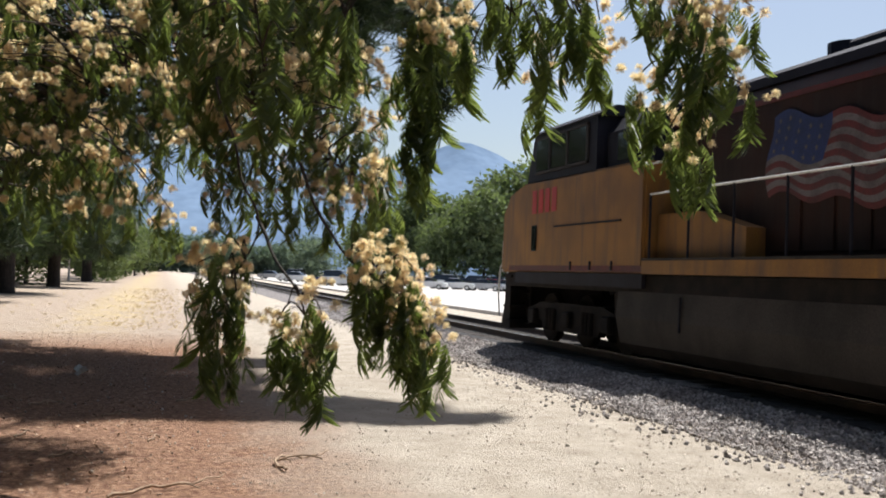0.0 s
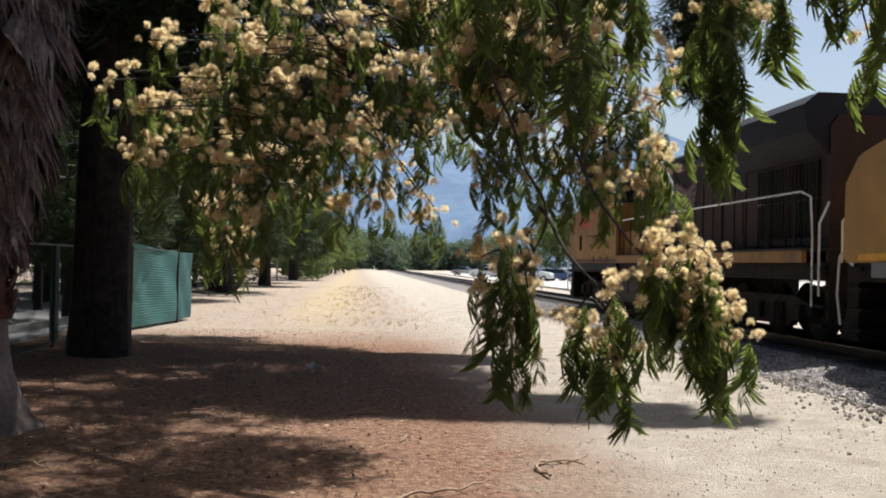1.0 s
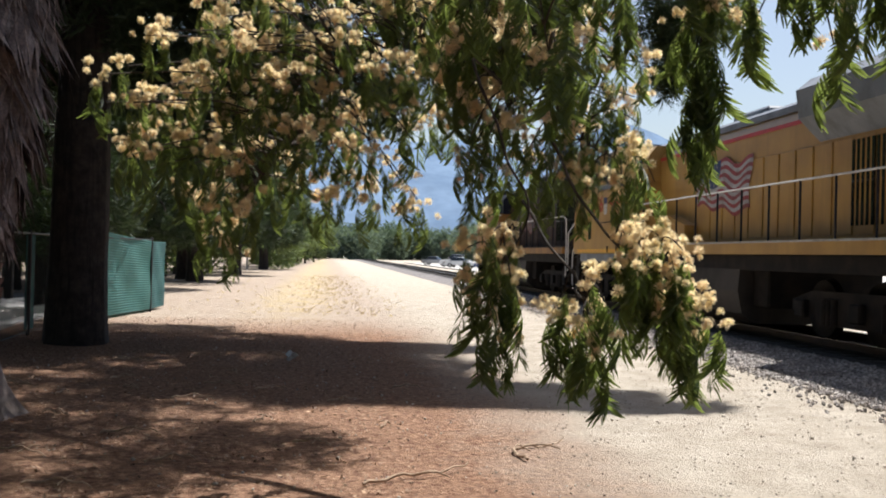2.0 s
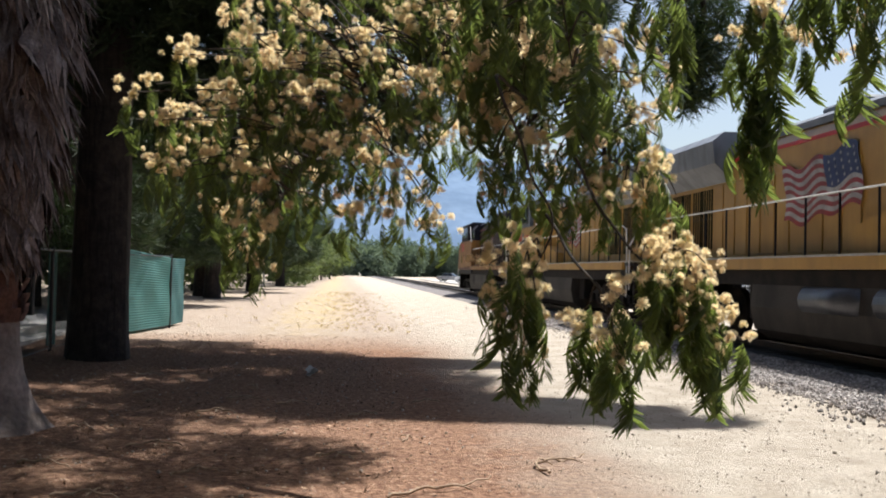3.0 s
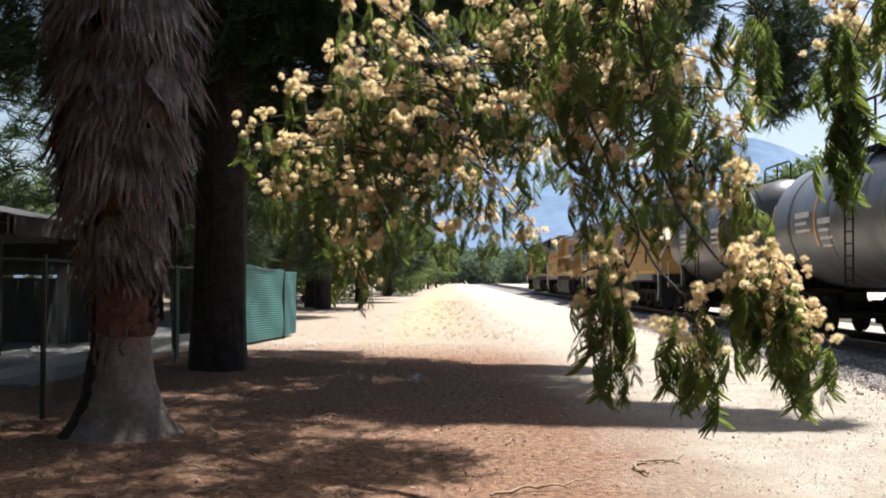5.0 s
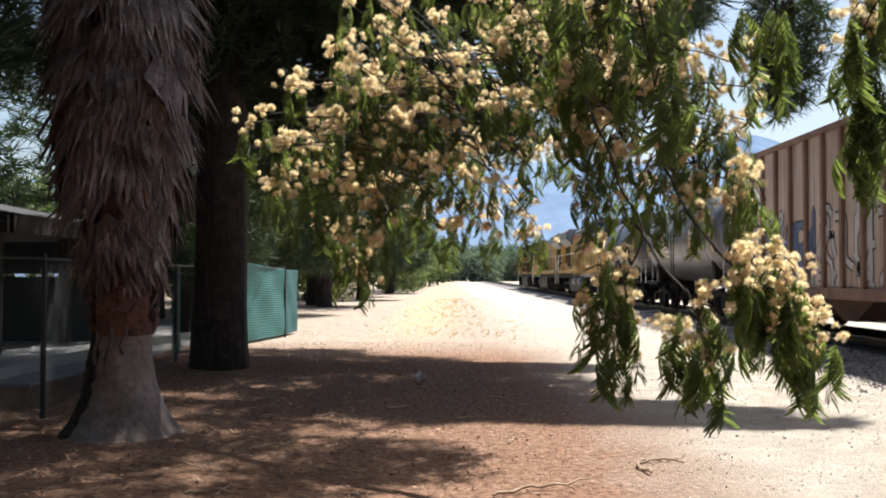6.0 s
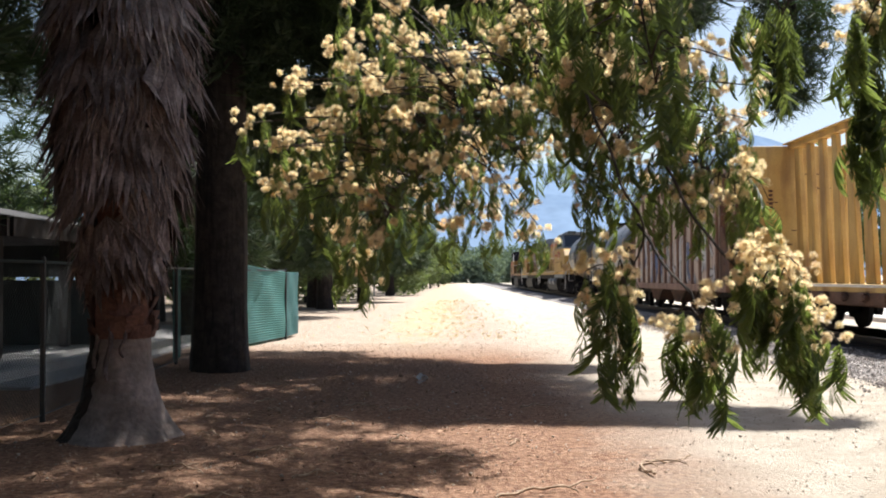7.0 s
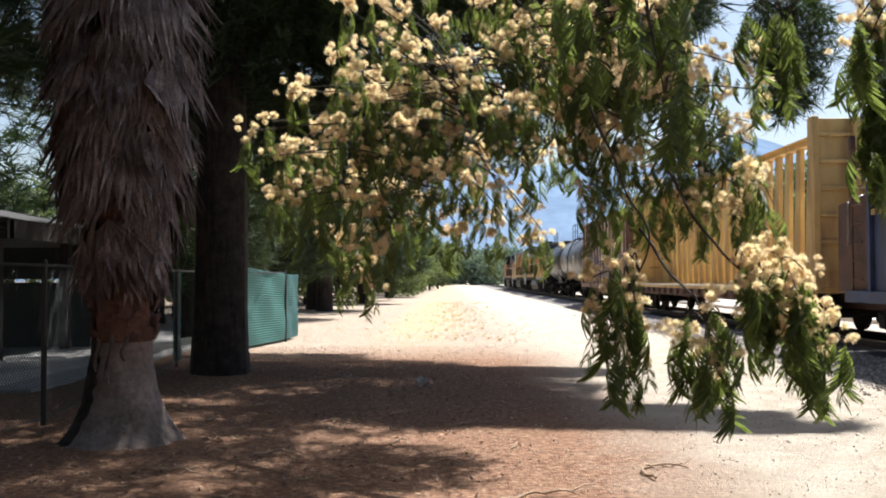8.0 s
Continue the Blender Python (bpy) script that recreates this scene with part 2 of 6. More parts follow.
    l.new(bp.outputs[0], b.inputs["Normal"])
    return m


def ground_height(x, y):
    d = max(0.0, min(1.0, (40 - math.hypot(x, y - 14)) / 12))
    return 0.0 if d <= 0 else d * (0.035 * noise.noise((x * 0.7, y * 0.7, 3)) + 0.012 * noise.noise((x * 3, y * 3, 7)))


def make_ground():
    xs = [-1500, -500, -150, -60, -30] + [-16 + 0.25 * i for i in range(93)] + [8, 12, 20, 40, 90, 200, 600, 1500]
    ys = [-300, -100, -40, -15] + [-6 + 0.3 * i for i in range(160)] + [46, 60, 90, 140, 220, 400, 800, 1600, 3000]
    verts = [(x, y, ground_height(x, y) if -16 <= x <= 7 and -6 <= y <= 42 else 0.0) for y in ys for x in xs]
    w = len(xs)
    faces = [(j * w + i, j * w + i + 1, (j + 1) * w + i + 1, (j + 1) * w + i) for j in range(len(ys) - 1) for i in range(w - 1)]
    g = raw("ground", verts, faces, ground_material(), smooth=True)
    tagged(g, "pale dry sandy earth with reddish needle litter", "ground", kind="structure")


make_ground()
TRACK_X, RAIL_Z = 9.85, 0.34


def make_track():
    bed = bmesh.new()
    prof = [(-3.2, -0.05), (-2.9, 0.02), (-2.2, 0.10), (-1.5, 0.16), (1.5, 0.16), (2.2, 0.10), (3.2, -0.05)]
    ys = [-160, -130, -100, -75] + [-60 + 1.5 * i for i in range(120)] + [125, 150, 200, 300, 500]
    rows = []
    for y in ys:
        rows.append([bed.verts.new((TRACK_X + x + (0.16 * noise.noise((x, y * 0.6, 2)) if abs(x) > 2 else 0), y, z + 0.03 * noise.noise((x * 2, y * 1.3, 5)))) for x, z in prof])
    for r, s in zip(rows, rows[1:]):
        for i in range(len(prof) - 1):
            bed.faces.new((r[i], r[i + 1], s[i + 1], s[i]))
    tagged(part("ballast_bed", bed, M["gravel"], smooth=True), "grey crushed stone bed under the railway track", "ballast", kind="structure")
    # gravel between the tie ends, coloured dark to deepen the shade under the train
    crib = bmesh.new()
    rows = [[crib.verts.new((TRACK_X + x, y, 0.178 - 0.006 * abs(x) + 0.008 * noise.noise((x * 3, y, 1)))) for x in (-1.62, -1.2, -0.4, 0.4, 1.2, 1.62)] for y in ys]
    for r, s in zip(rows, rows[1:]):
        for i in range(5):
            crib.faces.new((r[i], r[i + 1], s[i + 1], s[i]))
    tagged(part("track_gravel", crib, M["crib"]), "gravel packed between the ties, coloured dark as train shade", "gravel", kind="structure")
    # loose stones on the near shoulder
    rnd = random.Random(5)
    verts, faces = [], []
    for i in range(27000):
        y = 3 + 42 * rnd.random() ** 1.35
        x = TRACK_X - 1.6 - 1.8 * rnd.random() ** 0.9 - (abs(rnd.gauss(0, 0.5)) if rnd.random() < 0.12 else 0)
        if x < 5.6:
            continue
        d = TRACK_X - x
        z = 0.16 if d < 1.5 else max(0.0, 0.16 - (d - 1.5) * 0.105)
        s = rnd.uniform(0.016, 0.042)
        q = Euler((rnd.random() * 6, rnd.random() * 6, rnd.random() * 6)).to_matrix()
        base = len(verts)
        for v in ((1, 0, 0), (-1, 0.2, 0), (0, 1, 0.1), (0.1, -1, 0), (0, 0, 0.8), (0, 0.1, -0.8)):
            verts.append(Vector((x, y, z + 0.012)) + q @ Vector([c * s * rnd.uniform(0.7, 1.2) for c in v]))
        faces += [tuple(base + k for k in f) for f in ((0, 2, 4), (2, 1, 4), (1, 3, 4), (3, 0, 4), (2, 0, 5), (1, 2, 5), (3, 1, 5), (0, 3, 5))]
    tagged(raw("ballast_stones", verts, faces, M["stone"]), "loose grey and brown crushed ballast stones", "stones", kind="stuff")
    track = empty("railway_track", pose(TRACK_X, 0, 0), "rusty steel rails on dark wooden ties", "track", kind="structure")
    for sx in (-1, 1):
        r = bmesh.new()
        x = sx * 0.755
        prism(r, [(x - 0.07, 0.17), (x + 0.07, 0.17), (x + 0.07, 0.185), (x + 0.01, 0.2), (x + 0.01, 0.30), (x + 0.036, 0.31), (x + 0.036, 0.336), (x - 0.036, 0.336), (x - 0.036, 0.31), (x - 0.01, 0.30), (x - 0.01, 0.2), (x - 0.07, 0.185)], -160, 500)
        rail = part("rail", r, M["rail"], track)
        part("rail_head", box(x - 0.034, x + 0.034, -160, 500, 0.336, 0.340), M["rail_top"], rail, "polished running surface")
    tie = None
    for i in range(190):
        y = -4 + 0.53 * i
        if tie is None:
            tie = part("tie", box(-1.3, 1.3, -0.115, 0.115, 0.02, 0.185, 0.012), M["tie"], track)
            tie.location = (0, y, 0)
        else:
            t = new("tie", tie.data)
            t.parent = track
            t.matrix_basis = pose(random.uniform(-0.03, 0.03), y + random.uniform(-0.03, 0.03), 0, 0, 0, random.uniform(-1, 1))


make_track()

# pale car park beyond the track
lot = box(15.5, 260, 34, 190, -0.06, 0.05)
tagged(part("car_park", lot, M["concrete"]), "sun-bleached pale paved car park beside the track", "car park", kind="structure")
kerb = box(15.2, 15.5, 34, 190, -0.05, 0.17, 0.02)
tagged(part("kerb", kerb, M["concrete"]), "long pale concrete kerb edging the car park", "kerb", kind="structure")


def hill(name, x0, x1, y, depth, crest, seed, material, label):
    nx, ny = 90, 14
    verts = []
    for j in range(ny):
        v = j / (ny - 1)
        for i in range(nx):
            x = x0 + (x1 - x0) * i / (nx - 1)
            h = crest(x) * (v ** 0.8) + 26 * v * noise.noise((x * 0.006, v * 3, seed)) + 9 * v * noise.noise((x * 0.03, v * 9, seed))
            verts.append((x, y + depth * v, max(h, -2) - 2))
    faces = [(j * nx + i, j * nx + i + 1, (j + 1) * nx + i + 1, (j + 1) * nx + i) for j in range(ny - 1) for i in range(nx - 1)]
    tagged(raw(name, verts, faces, material, smooth=True), label, "hill", kind="structure")


# distance haze is put into the ridge's blue base colour
M["hill"] = mat("haze_coloured_hill", (0.19, 0.265, 0.37), (0.15, 0.215, 0.31), 0.006, rough=1.0, grain=0.1, bscale=0.03, spec=0.0)
hill("backdrop_hills", -1600, 2600, 2300, 700, lambda x: 300 + 120 * math.exp(-((x - 960) / 280) ** 2) + 60 * math.exp(-((x - 250) / 500) ** 2), 4, M["hill"], "wooded mountain ridge coloured with blue haze on the horizon")


# ---- trees ----
def scatter(name, template, mats, material, parent=None, label="", smooth=False):
    """Many copies of a small template (verts array, faces) under the given 3x4 transforms, as one mesh."""
    tv, tf = template
    tv = np.array(tv, float)
    tf = np.array(tf, int)
    A = np.array(mats)
    v = np.einsum("nij,kj->nki", A[:, :, :3], tv) + A[:, None, :, 3]
    f = tf[None] + (np.arange(len(A)) * len(tv))[:, None, None]
    me = bpy.data.meshes.new(name)
    v, f = v.reshape(-1, 3), f.reshape(-1, tf.shape[1])
    me.vertices.add(len(v))
    me.vertices.foreach_set("co", v.ravel())
    me.loops.add(f.size)
    me.loops.foreach_set("vertex_index", f.ravel().astype(np.int32))
    me.polygons.add(len(f))
    me.polygons.foreach_set("loop_start", np.arange(0, f.size, tf.shape[1], dtype=np.int32))
    me.update(calc_edges=True)
    me.validate()
    me.materials.append(material)
    ob = new(name, me)
    ob.parent = parent
    if label:
        tagged(ob, label)
    return ob


def place(p, rot, s):
    m = rot.to_matrix() * s
    return [[m[i][0], m[i][1], m[i][2], p[i]] for i in range(3)]


def tuft(rnd, n=22, up=0.35, w=0.035):
    """A spray of needles."""
    v, f = [], []
    for i in range(n):
        d = Vector((rnd.gauss(0, 1), rnd.gauss(0, 1), rnd.gauss(up, 0.7))).normalized()
        s = d.cross(Vector((rnd.random(), rnd.random(), 0.3))).normalized() * w
        o = d * rnd.uniform(0.0, 0.25)
        b = len(v)
        v += [o - s, o + s, o + d * rnd.uniform(0.6, 1.0)]
        f.append((b, b + 1, b + 2))
    return [tuple(q) for q in v], f


def leaf_clump(rnd, n=14, size=0.34):
    """A handful of broad leaves."""
    v, f = [], []
    for i in range(n):
        c = Vector((rnd.gauss(0, 0.4), rnd.gauss(0, 0.4), rnd.gauss(0, 0.35)))
        e = Euler((rnd.random() * 6, rnd.random() * 6, rnd.random() * 6)).to_matrix()
        b = len(v)
        for q in ((-0.5, 0, 0), (0, -0.28, 0.05), (0.5, 0, 0), (0, 0.28, 0.05)):
            v.append(tuple(c + e @ (Vector(q) * size * rnd.uniform(0.7, 1.3))))
        f.append((b, b + 1, b + 2, b + 3))
    return v, f


def rough_trunk(pts, radii, rnd, seg=18, ridge=0.06):
    bm = bmesh.new()
    pts = spline(pts, 6)
    rad = np.interp(np.linspace(0, 1, len(pts)), np.linspace(0, 1, len(radii)), radii)
    rings = []
    for i, p in enumerate(pts):
        ring = []
        for k in range(seg):
            a = 2 * math.pi * k / seg
            r = rad[i] * (1 + ridge * noise.noise((math.cos(a) * 3, math.sin(a) * 3, p.z * 0.8)) + ridge * (1 if k % 2 else -0.4))
            ring.append(bm.verts.new((p.x + math.cos(a) * r, p.y + math.sin(a) * r, p.z)))
        rings.append(ring)
    for r, s in zip(rings, rings[1:]):
        for k in range(seg):
            bm.faces.new((r[k], r[(k + 1) % seg], s[(k + 1) % seg], s[k]))
    return bm


def pine(m, seed, height, blobs, trunk_r, label, tufts, size, limbs=14):
    """Trunk, limbs and a crown of needle sprays gathered in blobs (centre, radii)."""
    rnd = random.Random(seed)
    root = empty("pine_tree", m, label, "pine tree")
    part("trunk", rough_trunk([(0, 0, -0.1), (0, 0, 0.5), (0.05, 0.02, height * 0.5), (0.1, 0, height)], [trunk_r * 1.25, trunk_r, trunk_r * 0.85, trunk_r * 0.75, trunk_r * 0.5, trunk_r * 0.2], rnd), M["bark"], root, smooth=True)
    mats, ends = [], []
    total = sum(b[1][0] * b[1][1] for b in blobs)
    for c, r in blobs:
        for k in range(int(tufts * r[0] * r[1] / total * (4.5 if r[2] < 0.5 else 1))):
            d = Vector((rnd.gauss(0, 1), rnd.gauss(0, 1), rnd.gauss(0, 1))).normalized() * (0.35 + 0.65 * rnd.random() ** 0.5)
            if r[2] < 0.5:  # a flat bough, evenly filled out to its rim
                a, q = rnd.random() * 6.283, rnd.random() ** 0.5
                q *= 1 + 0.22 * math.sin(3 * a + seed) + 0.12 * math.sin(7 * a)
                d = Vector((math.cos(a) * q, math.sin(a) * q, rnd.uniform(-1, 1)))
            p = Vector((c[0] + d.x * r[0], c[1] + d.y * r[1], c[2] + d.z * r[2]))
            mats.append(place(p, Euler((rnd.gauss(0, 0.5), rnd.gauss(0, 0.5), rnd.random() * 6.3)), size * rnd.uniform(0.7, 1.3)))
            if len(ends) < limbs and rnd.random() < 0.1:
                ends.append(p)
    for p in ends:
        bm = bmesh.new()
        z = min(max(p.z + rnd.uniform(-0.5, 1.0), 2.5), height * 0.9)
        tube(bm, spline([(0.05, 0, z), (p.x * 0.4, p.y * 0.4, z + 0.3), (p.x * 0.8, p.y * 0.8, (z + p.z) / 2 + 0.2), p], 3), [0.11 - 0.009 * i for i in range(10)], 6)
        part("limb", bm, M["bark"], root)
    tagged(scatter("crown", tuft(rnd), mats, M["needles"], root, "dark green needle sprays"), kind="stuff")
    return root


# the large pine whose crown roofs the path
# unseen high blobs are added to cast the ground shadow and block sky
big_pine = pine(pose(-4.2, 17.75, 0), 2, 13, [((3.0, 0.6, 9.0), (6.2, 4.8, 2.4)), ((-2.0, 1.5, 8.0), (5.0, 5.0, 3.2)), ((6.2, -1.6, 6.4), (2.6, 2.2, 1.2)), ((0.5, 2.0, 6.0), (4.0, 3.2, 1.6)), ((7.0, 0.0, 5.6), (1.5, 2.2, 1.1)), ((0.5, -14.2, 9.6), (5.5, 4.0, 1.2)), ((4.7, -5.6, 8.2), (2.6, 1.8, 0.7)), ((8.14, -1.86, 8.3), (1.7, 1.3, 0.3)), ((9.54, -2.36, 8.3), (1.3, 0.9, 0.25)), ((10.5, -3.1, 8.3), (0.95, 0.4, 0.2)), ((6.9, 3.2, 7.5), (2.6, 1.1, 0.4)), ((3.6, 3.0, 5.0), (3.0, 1.8, 1.3)), ((1.6, 5.0, 4.4), (2.6, 1.6, 1.1)), ((0.6, -5.6, 8.4), (2.6, 2.2, 0.8)), ((-2.5, -7.5, 8.6), (3.0, 3.0, 1.0)), ((-1.6, -9.5, 9.4), (3.2, 2.4, 0.8)), ((-5.5, -3.0, 8.8), (3.0, 5.0, 1.2))],
     0.55, "tall dark-barked pine with a wide shading crown", 22500, 0.40, 26)


def hanging_bough(root):
    """The tip of a long limb, hanging low beside the flowering branches."""
    rnd = random.Random(41)
    bm = bmesh.new()
    tube(bm, spline([(0, 0, 7.5), (2.5, -3.5, 7.4), (5.5, -7.6, 5.8), (6.9, -9.7, 4.3), (7.0, -9.75, 3.3)], 5), [0.11 - 0.005 * i for i in range(21)], 7)
    part("limb", bm, M["bark"], root)
    mats = []
    for k in range(330):
        d = Vector((rnd.gauss(0, 1), rnd.gauss(0, 1), rnd.gauss(0, 1))).normalized() * rnd.random() ** 0.45
        w = 1.0 if d.z > -0.2 else 0.75
        mats.append(place((7.02 + d.x * 0.40 * w, -9.75 + d.y * 0.42 * w, 3.55 + d.z * 0.62), Euler((rnd.gauss(0, 0.6), rnd.gauss(0, 0.6), rnd.random() * 6.3)), rnd.uniform(0.11, 0.2)))
    tagged(scatter("bough", tuft(rnd, 26, 0.0, 0.03), mats, M["needles"], root, "low hanging bough of dark needles"), kind="stuff")


hanging_bough(big_pine)
base_pine = pine(pose(-7.7, 55, 0), 4, 12, [((0, 0, 6.5), (4.4, 4.4, 4.2)), ((1.0, -1, 3.4), (3.2, 3.0, 1.4))], 0.45, "dark pine of the path row, reused unseen to block sky light", 800, 0.75, 10)
tagged(base_pine, group="row of pines")
# copies beside and behind the camera are unseen, added to block sky light
for x, y, s in ((-6.7, 52, 1.05), (-6.1, 68, 1.0), (-5.6, 90, 1.0), (-8.6, 33, 0.9), (-7.4, 41, 0.85), (-11.5, 47, 1.0), (-9.5, 66, 1.0), (-7.0, 78, 0.9), (-6.2, 104, 1.0), (-8.6, 122, 1.1), (-14, 60, 1.15), (-11.5, 38, 0.8), (-7.5, 150, 1.1), (-10.5, 13, 1.0), (-9.5, 3.5, 1.0), (-4.0, -6.5, 1.0), (-13, -3, 1.1), (-16.5, 9, 1.2), (1.5, -10, 1.1), (-9, -11, 1.1), (7, -14, 1.1), (-16, 20, 1.1), (-7.5, -3.0, 1.0), (-12, 8, 1.0), (-6.8, 25.5, 0.7), (-9.6, 37.5, 1.0), (-12.5, 45, 0.9), (-17.5, 34, 1.05), (-15.5, 24, 0.8)):
    c = copy_thing(base_pine, pose(x, y, 0, 0, 0, y * 37 % 360))
    c.scale = (s, s, s)


def broad_tree(m, seed, h, r, label, n=420, squat=1.0, leaves=None):
    rnd = random.Random(seed)
    root = empty("broadleaf_tree", m, label, "tree")
    part("trunk", rough_trunk([(0, 0, -0.1), (0.1, 0, h * 0.25), (0, 0.1, h * 0.6)], [0.3, 0.22, 0.12], rnd, 10), M["bark"], root, smooth=True)
    mats = []
    lobes = [(rnd.uniform(-0.5, 0.5) * r, rnd.uniform(-0.5, 0.5) * r, h * rnd.uniform(0.35, 0.78), r * rnd.uniform(0.4, 0.7)) for k in range(9)]
    for i in range(5):
        l = lobes[i]
        bm = bmesh.new()
        tube(bm, spline([(0, 0, h * 0.22), (l[0] * 0.4, l[1] * 0.4, h * 0.4), (l[0], l[1], l[2])], 3), [0.12 - 0.014 * k for k in range(7)], 6)
        part("limb", bm, M["bark"], root)
    for k in range(n):
        l = rnd.choice(lobes)
        d = Vector((rnd.gauss(0, 1), rnd.gauss(0, 1), rnd.gauss(0, 1))).normalized() * (0.55 + 0.45 * rnd.random())
        p = (l[0] + d.x * l[3], l[1] + d.y * l[3], max(0.5, l[2] + d.z * l[3] * squat))
        mats.append(place(p, Euler((rnd.random() * 6, rnd.random() * 6, rnd.random() * 6)), r * 0.20 * rnd.uniform(0.7, 1.3)))
    tagged(scatter("crown", leaf_clump(rnd, 14, 0.5), mats, leaves or M["foliage"], root, "mid-green leaf clumps"), kind="stuff")
    return root


# paler grey-green foliage copy, distance haze mixed into its colour
M["haze"] = mat("haze_coloured_foliage", (0.17, 0.215, 0.17), (0.12, 0.16, 0.13), 0.15, rough=0.9, grain=0.2, translucent=0.25, tcol=(0.20, 0.27, 0.13), island=0.3, spec=0.0)
tree_a = broad_tree(pose(56, 165, 0), 21, 17, 8, "rounded green tree behind the car park", 500)
tree_b = broad_tree(pose(44, 185, 0), 22, 12, 6.5, "rounded green tree behind the car park", 420, 1.2)
tree_c = broad_tree(pose(-8, 262, 0), 23, 8, 7.5, "small tree in haze-greyed green beyond the end of the path", 420, 1.5, M["haze"])
for t in (tree_a, tree_b, tree_c):
    tagged(t, group="trees behind the car park")
rnd = random.Random(31)
for i in range(44):
    x = -30 + 4.6 * i + rnd.uniform(-2, 2)
    y = 205 + rnd.uniform(-14, 40)
    if x > 40:
        y -= 25
    s = rnd.uniform(0.75, 1.2) * (1.15 if x > 45 else 0.85)
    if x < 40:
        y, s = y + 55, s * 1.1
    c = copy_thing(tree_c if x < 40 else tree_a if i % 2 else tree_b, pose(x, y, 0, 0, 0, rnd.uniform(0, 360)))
    c.scale = (s, s, s * rnd.uniform(0.85, 1.15))
for x, y, s in ((-5.4, 92, 0.5), (-5.8, 100, 0.45), (-5.2, 110, 0.5), (-4.6, 120, 0.5), (-3.8, 132, 0.5), (-3.0, 145, 0.55), (-8.5, 74, 0.5), (-9.5, 60, 0.5), (-10.5, 50, 0.5), (-2.0, 165, 0.6), (-11, 84, 0.7), (-12.5, 70, 0.7), (-21, 46, 0.5), (-31, 52, 0.7), (-19, 62, 0.8)):
    c = copy_thing(tree_b, pose(x, y, 0, 0, 0, x * 50 % 360))
    c.scale = (s, s, s)


def palm():
    rnd = random.Random(9)
    px, py = -3.47, 10.35
    root = empty("palm_tree", pose(px, py, 0), "fan palm with a shaggy skirt of dead grey-brown fronds", "palm tree")
    bm = bmesh.new()
    prof = [(-0.05, 0.66), (0.03, 0.57), (0.14, 0.49), (0.30, 0.42), (0.55, 0.35), (0.85, 0.295), (1.12, 0.28)]
    rings = []
    seg = 36
    for z, r in prof:
        rings.append([bm.verts.new((math.cos(a) * r * (1 + 0.05 * noise.noise((math.cos(a) * 2.5, math.sin(a) * 2.5, z * 2)) + (0.06 * math.sin(7 * a) if z < 0.3 else 0)), math.sin(a) * r, z)) for a in [2 * math.pi * k / seg for k in range(seg)]])
    for a, b in zip(rings, rings[1:]):
        for k in range(seg):
            bm.faces.new((a[k], a[(k + 1) % seg], b[(k + 1) % seg], b[k]))
    part("trunk_base", bm, M["palmtrunk"], root, "smooth grey flared trunk base", smooth=True)
    # crust of old dark bark still clinging to one side of the base
    rings = []
    bm = bmesh.new()
    for i in range(15):
        z = 0.0 + 0.078 * i
        r = float(np.interp(z, [p[0] for p in prof], [p[1] for p in prof]))
        lo, hi = 168 + 9 * noise.noise((i * 0.9, 2, 0)), 232 + 13 * noise.noise((i * 0.8, 7, 0)) - (8 if i < 4 else 0)
        ring = []
        for k in range(9):
            q = radians(lo + (hi - lo) * k / 8)
            out = r + (0.0 if k in (0, 8) else 0.05 + 0.03 * noise.noise((k * 0.9, i * 0.7, 4)))
            ring.append(bm.verts.new((math.cos(q) * out, math.sin(q) * out, z)))
        rings.append(ring)
    for p, q in zip(rings, rings[1:]):
        for k in range(8):
            bm.faces.new((p[k], p[k + 1], q[k + 1], q[k]))
    part("old_bark", bm, M["bark"], root, "dark split bark along the base")
    # rusty ring of cut frond stubs
    bm = bmesh.new()
    tube(bm, [(0, 0, 1.05), (0, 0, 1.12), (0, 0, 1.2), (0, 0, 1.3), (0, 0, 1.5), (0, 0, 8.6)], [0.285, 0.325, 0.30, 0.315, 0.27, 0.24], 26)
    for k in range(46):
        a = rnd.random() * 6.28
        z = rnd.uniform(1.08, 1.5)
        d = Vector((math.cos(a), math.sin(a), 0))
        t = Vector((-d.y, d.x, 0))
        o = d * 0.285 + Vector((0, 0, z))
        w, up = rnd.uniform(0.06, 0.13), rnd.uniform(0.04, 0.12)
        vs = [bm.verts.new(o + t * w * q + d * e + Vector((0, 0, h))) for q, e, h in ((-1, 0, -0.05), (1, 0, -0.05), (0.8, 0.06, up), (-0.8, 0.05, up))]
        bm.faces.new(vs)
        bm.faces.new([bm.verts.new(v.co + d * 0.02) for v in vs])
    part("stub_ring", bm, M["palmrust"], root, "rusty brown ring of cut frond stubs", smooth=False)
    # loose strips of frond base hanging over the smooth trunk
    for a, z0, z1, w in ((-98, 1.2, 0.62, 0.028), (-72, 1.15, 0.86, 0.022), (-128, 1.18, 0.75, 0.025)):
        bm = bmesh.new()
        pts = []
        for k in range(7):
            z = z0 + (z1 - z0) * k / 6
            r = float(np.interp(z, [p[0] for p in prof], [p[1] for p in prof])) + 0.03
            b = radians(a + 5 * math.sin(k * 1.1))
            pts.append((math.cos(b) * r, math.sin(b) * r, z))
        tube(bm, pts, [w, w * 1.1, w, w * 0.8, w * 0.9, w, w * 0.5], 6)
        part("loose_strip", bm, M["thatch"], root, "pale loose strip of dead frond", smooth=True)
    # dead fronds: pleated fans hanging in shaggy layers, joined at the heart and split at the tips
    verts, faces = [], []
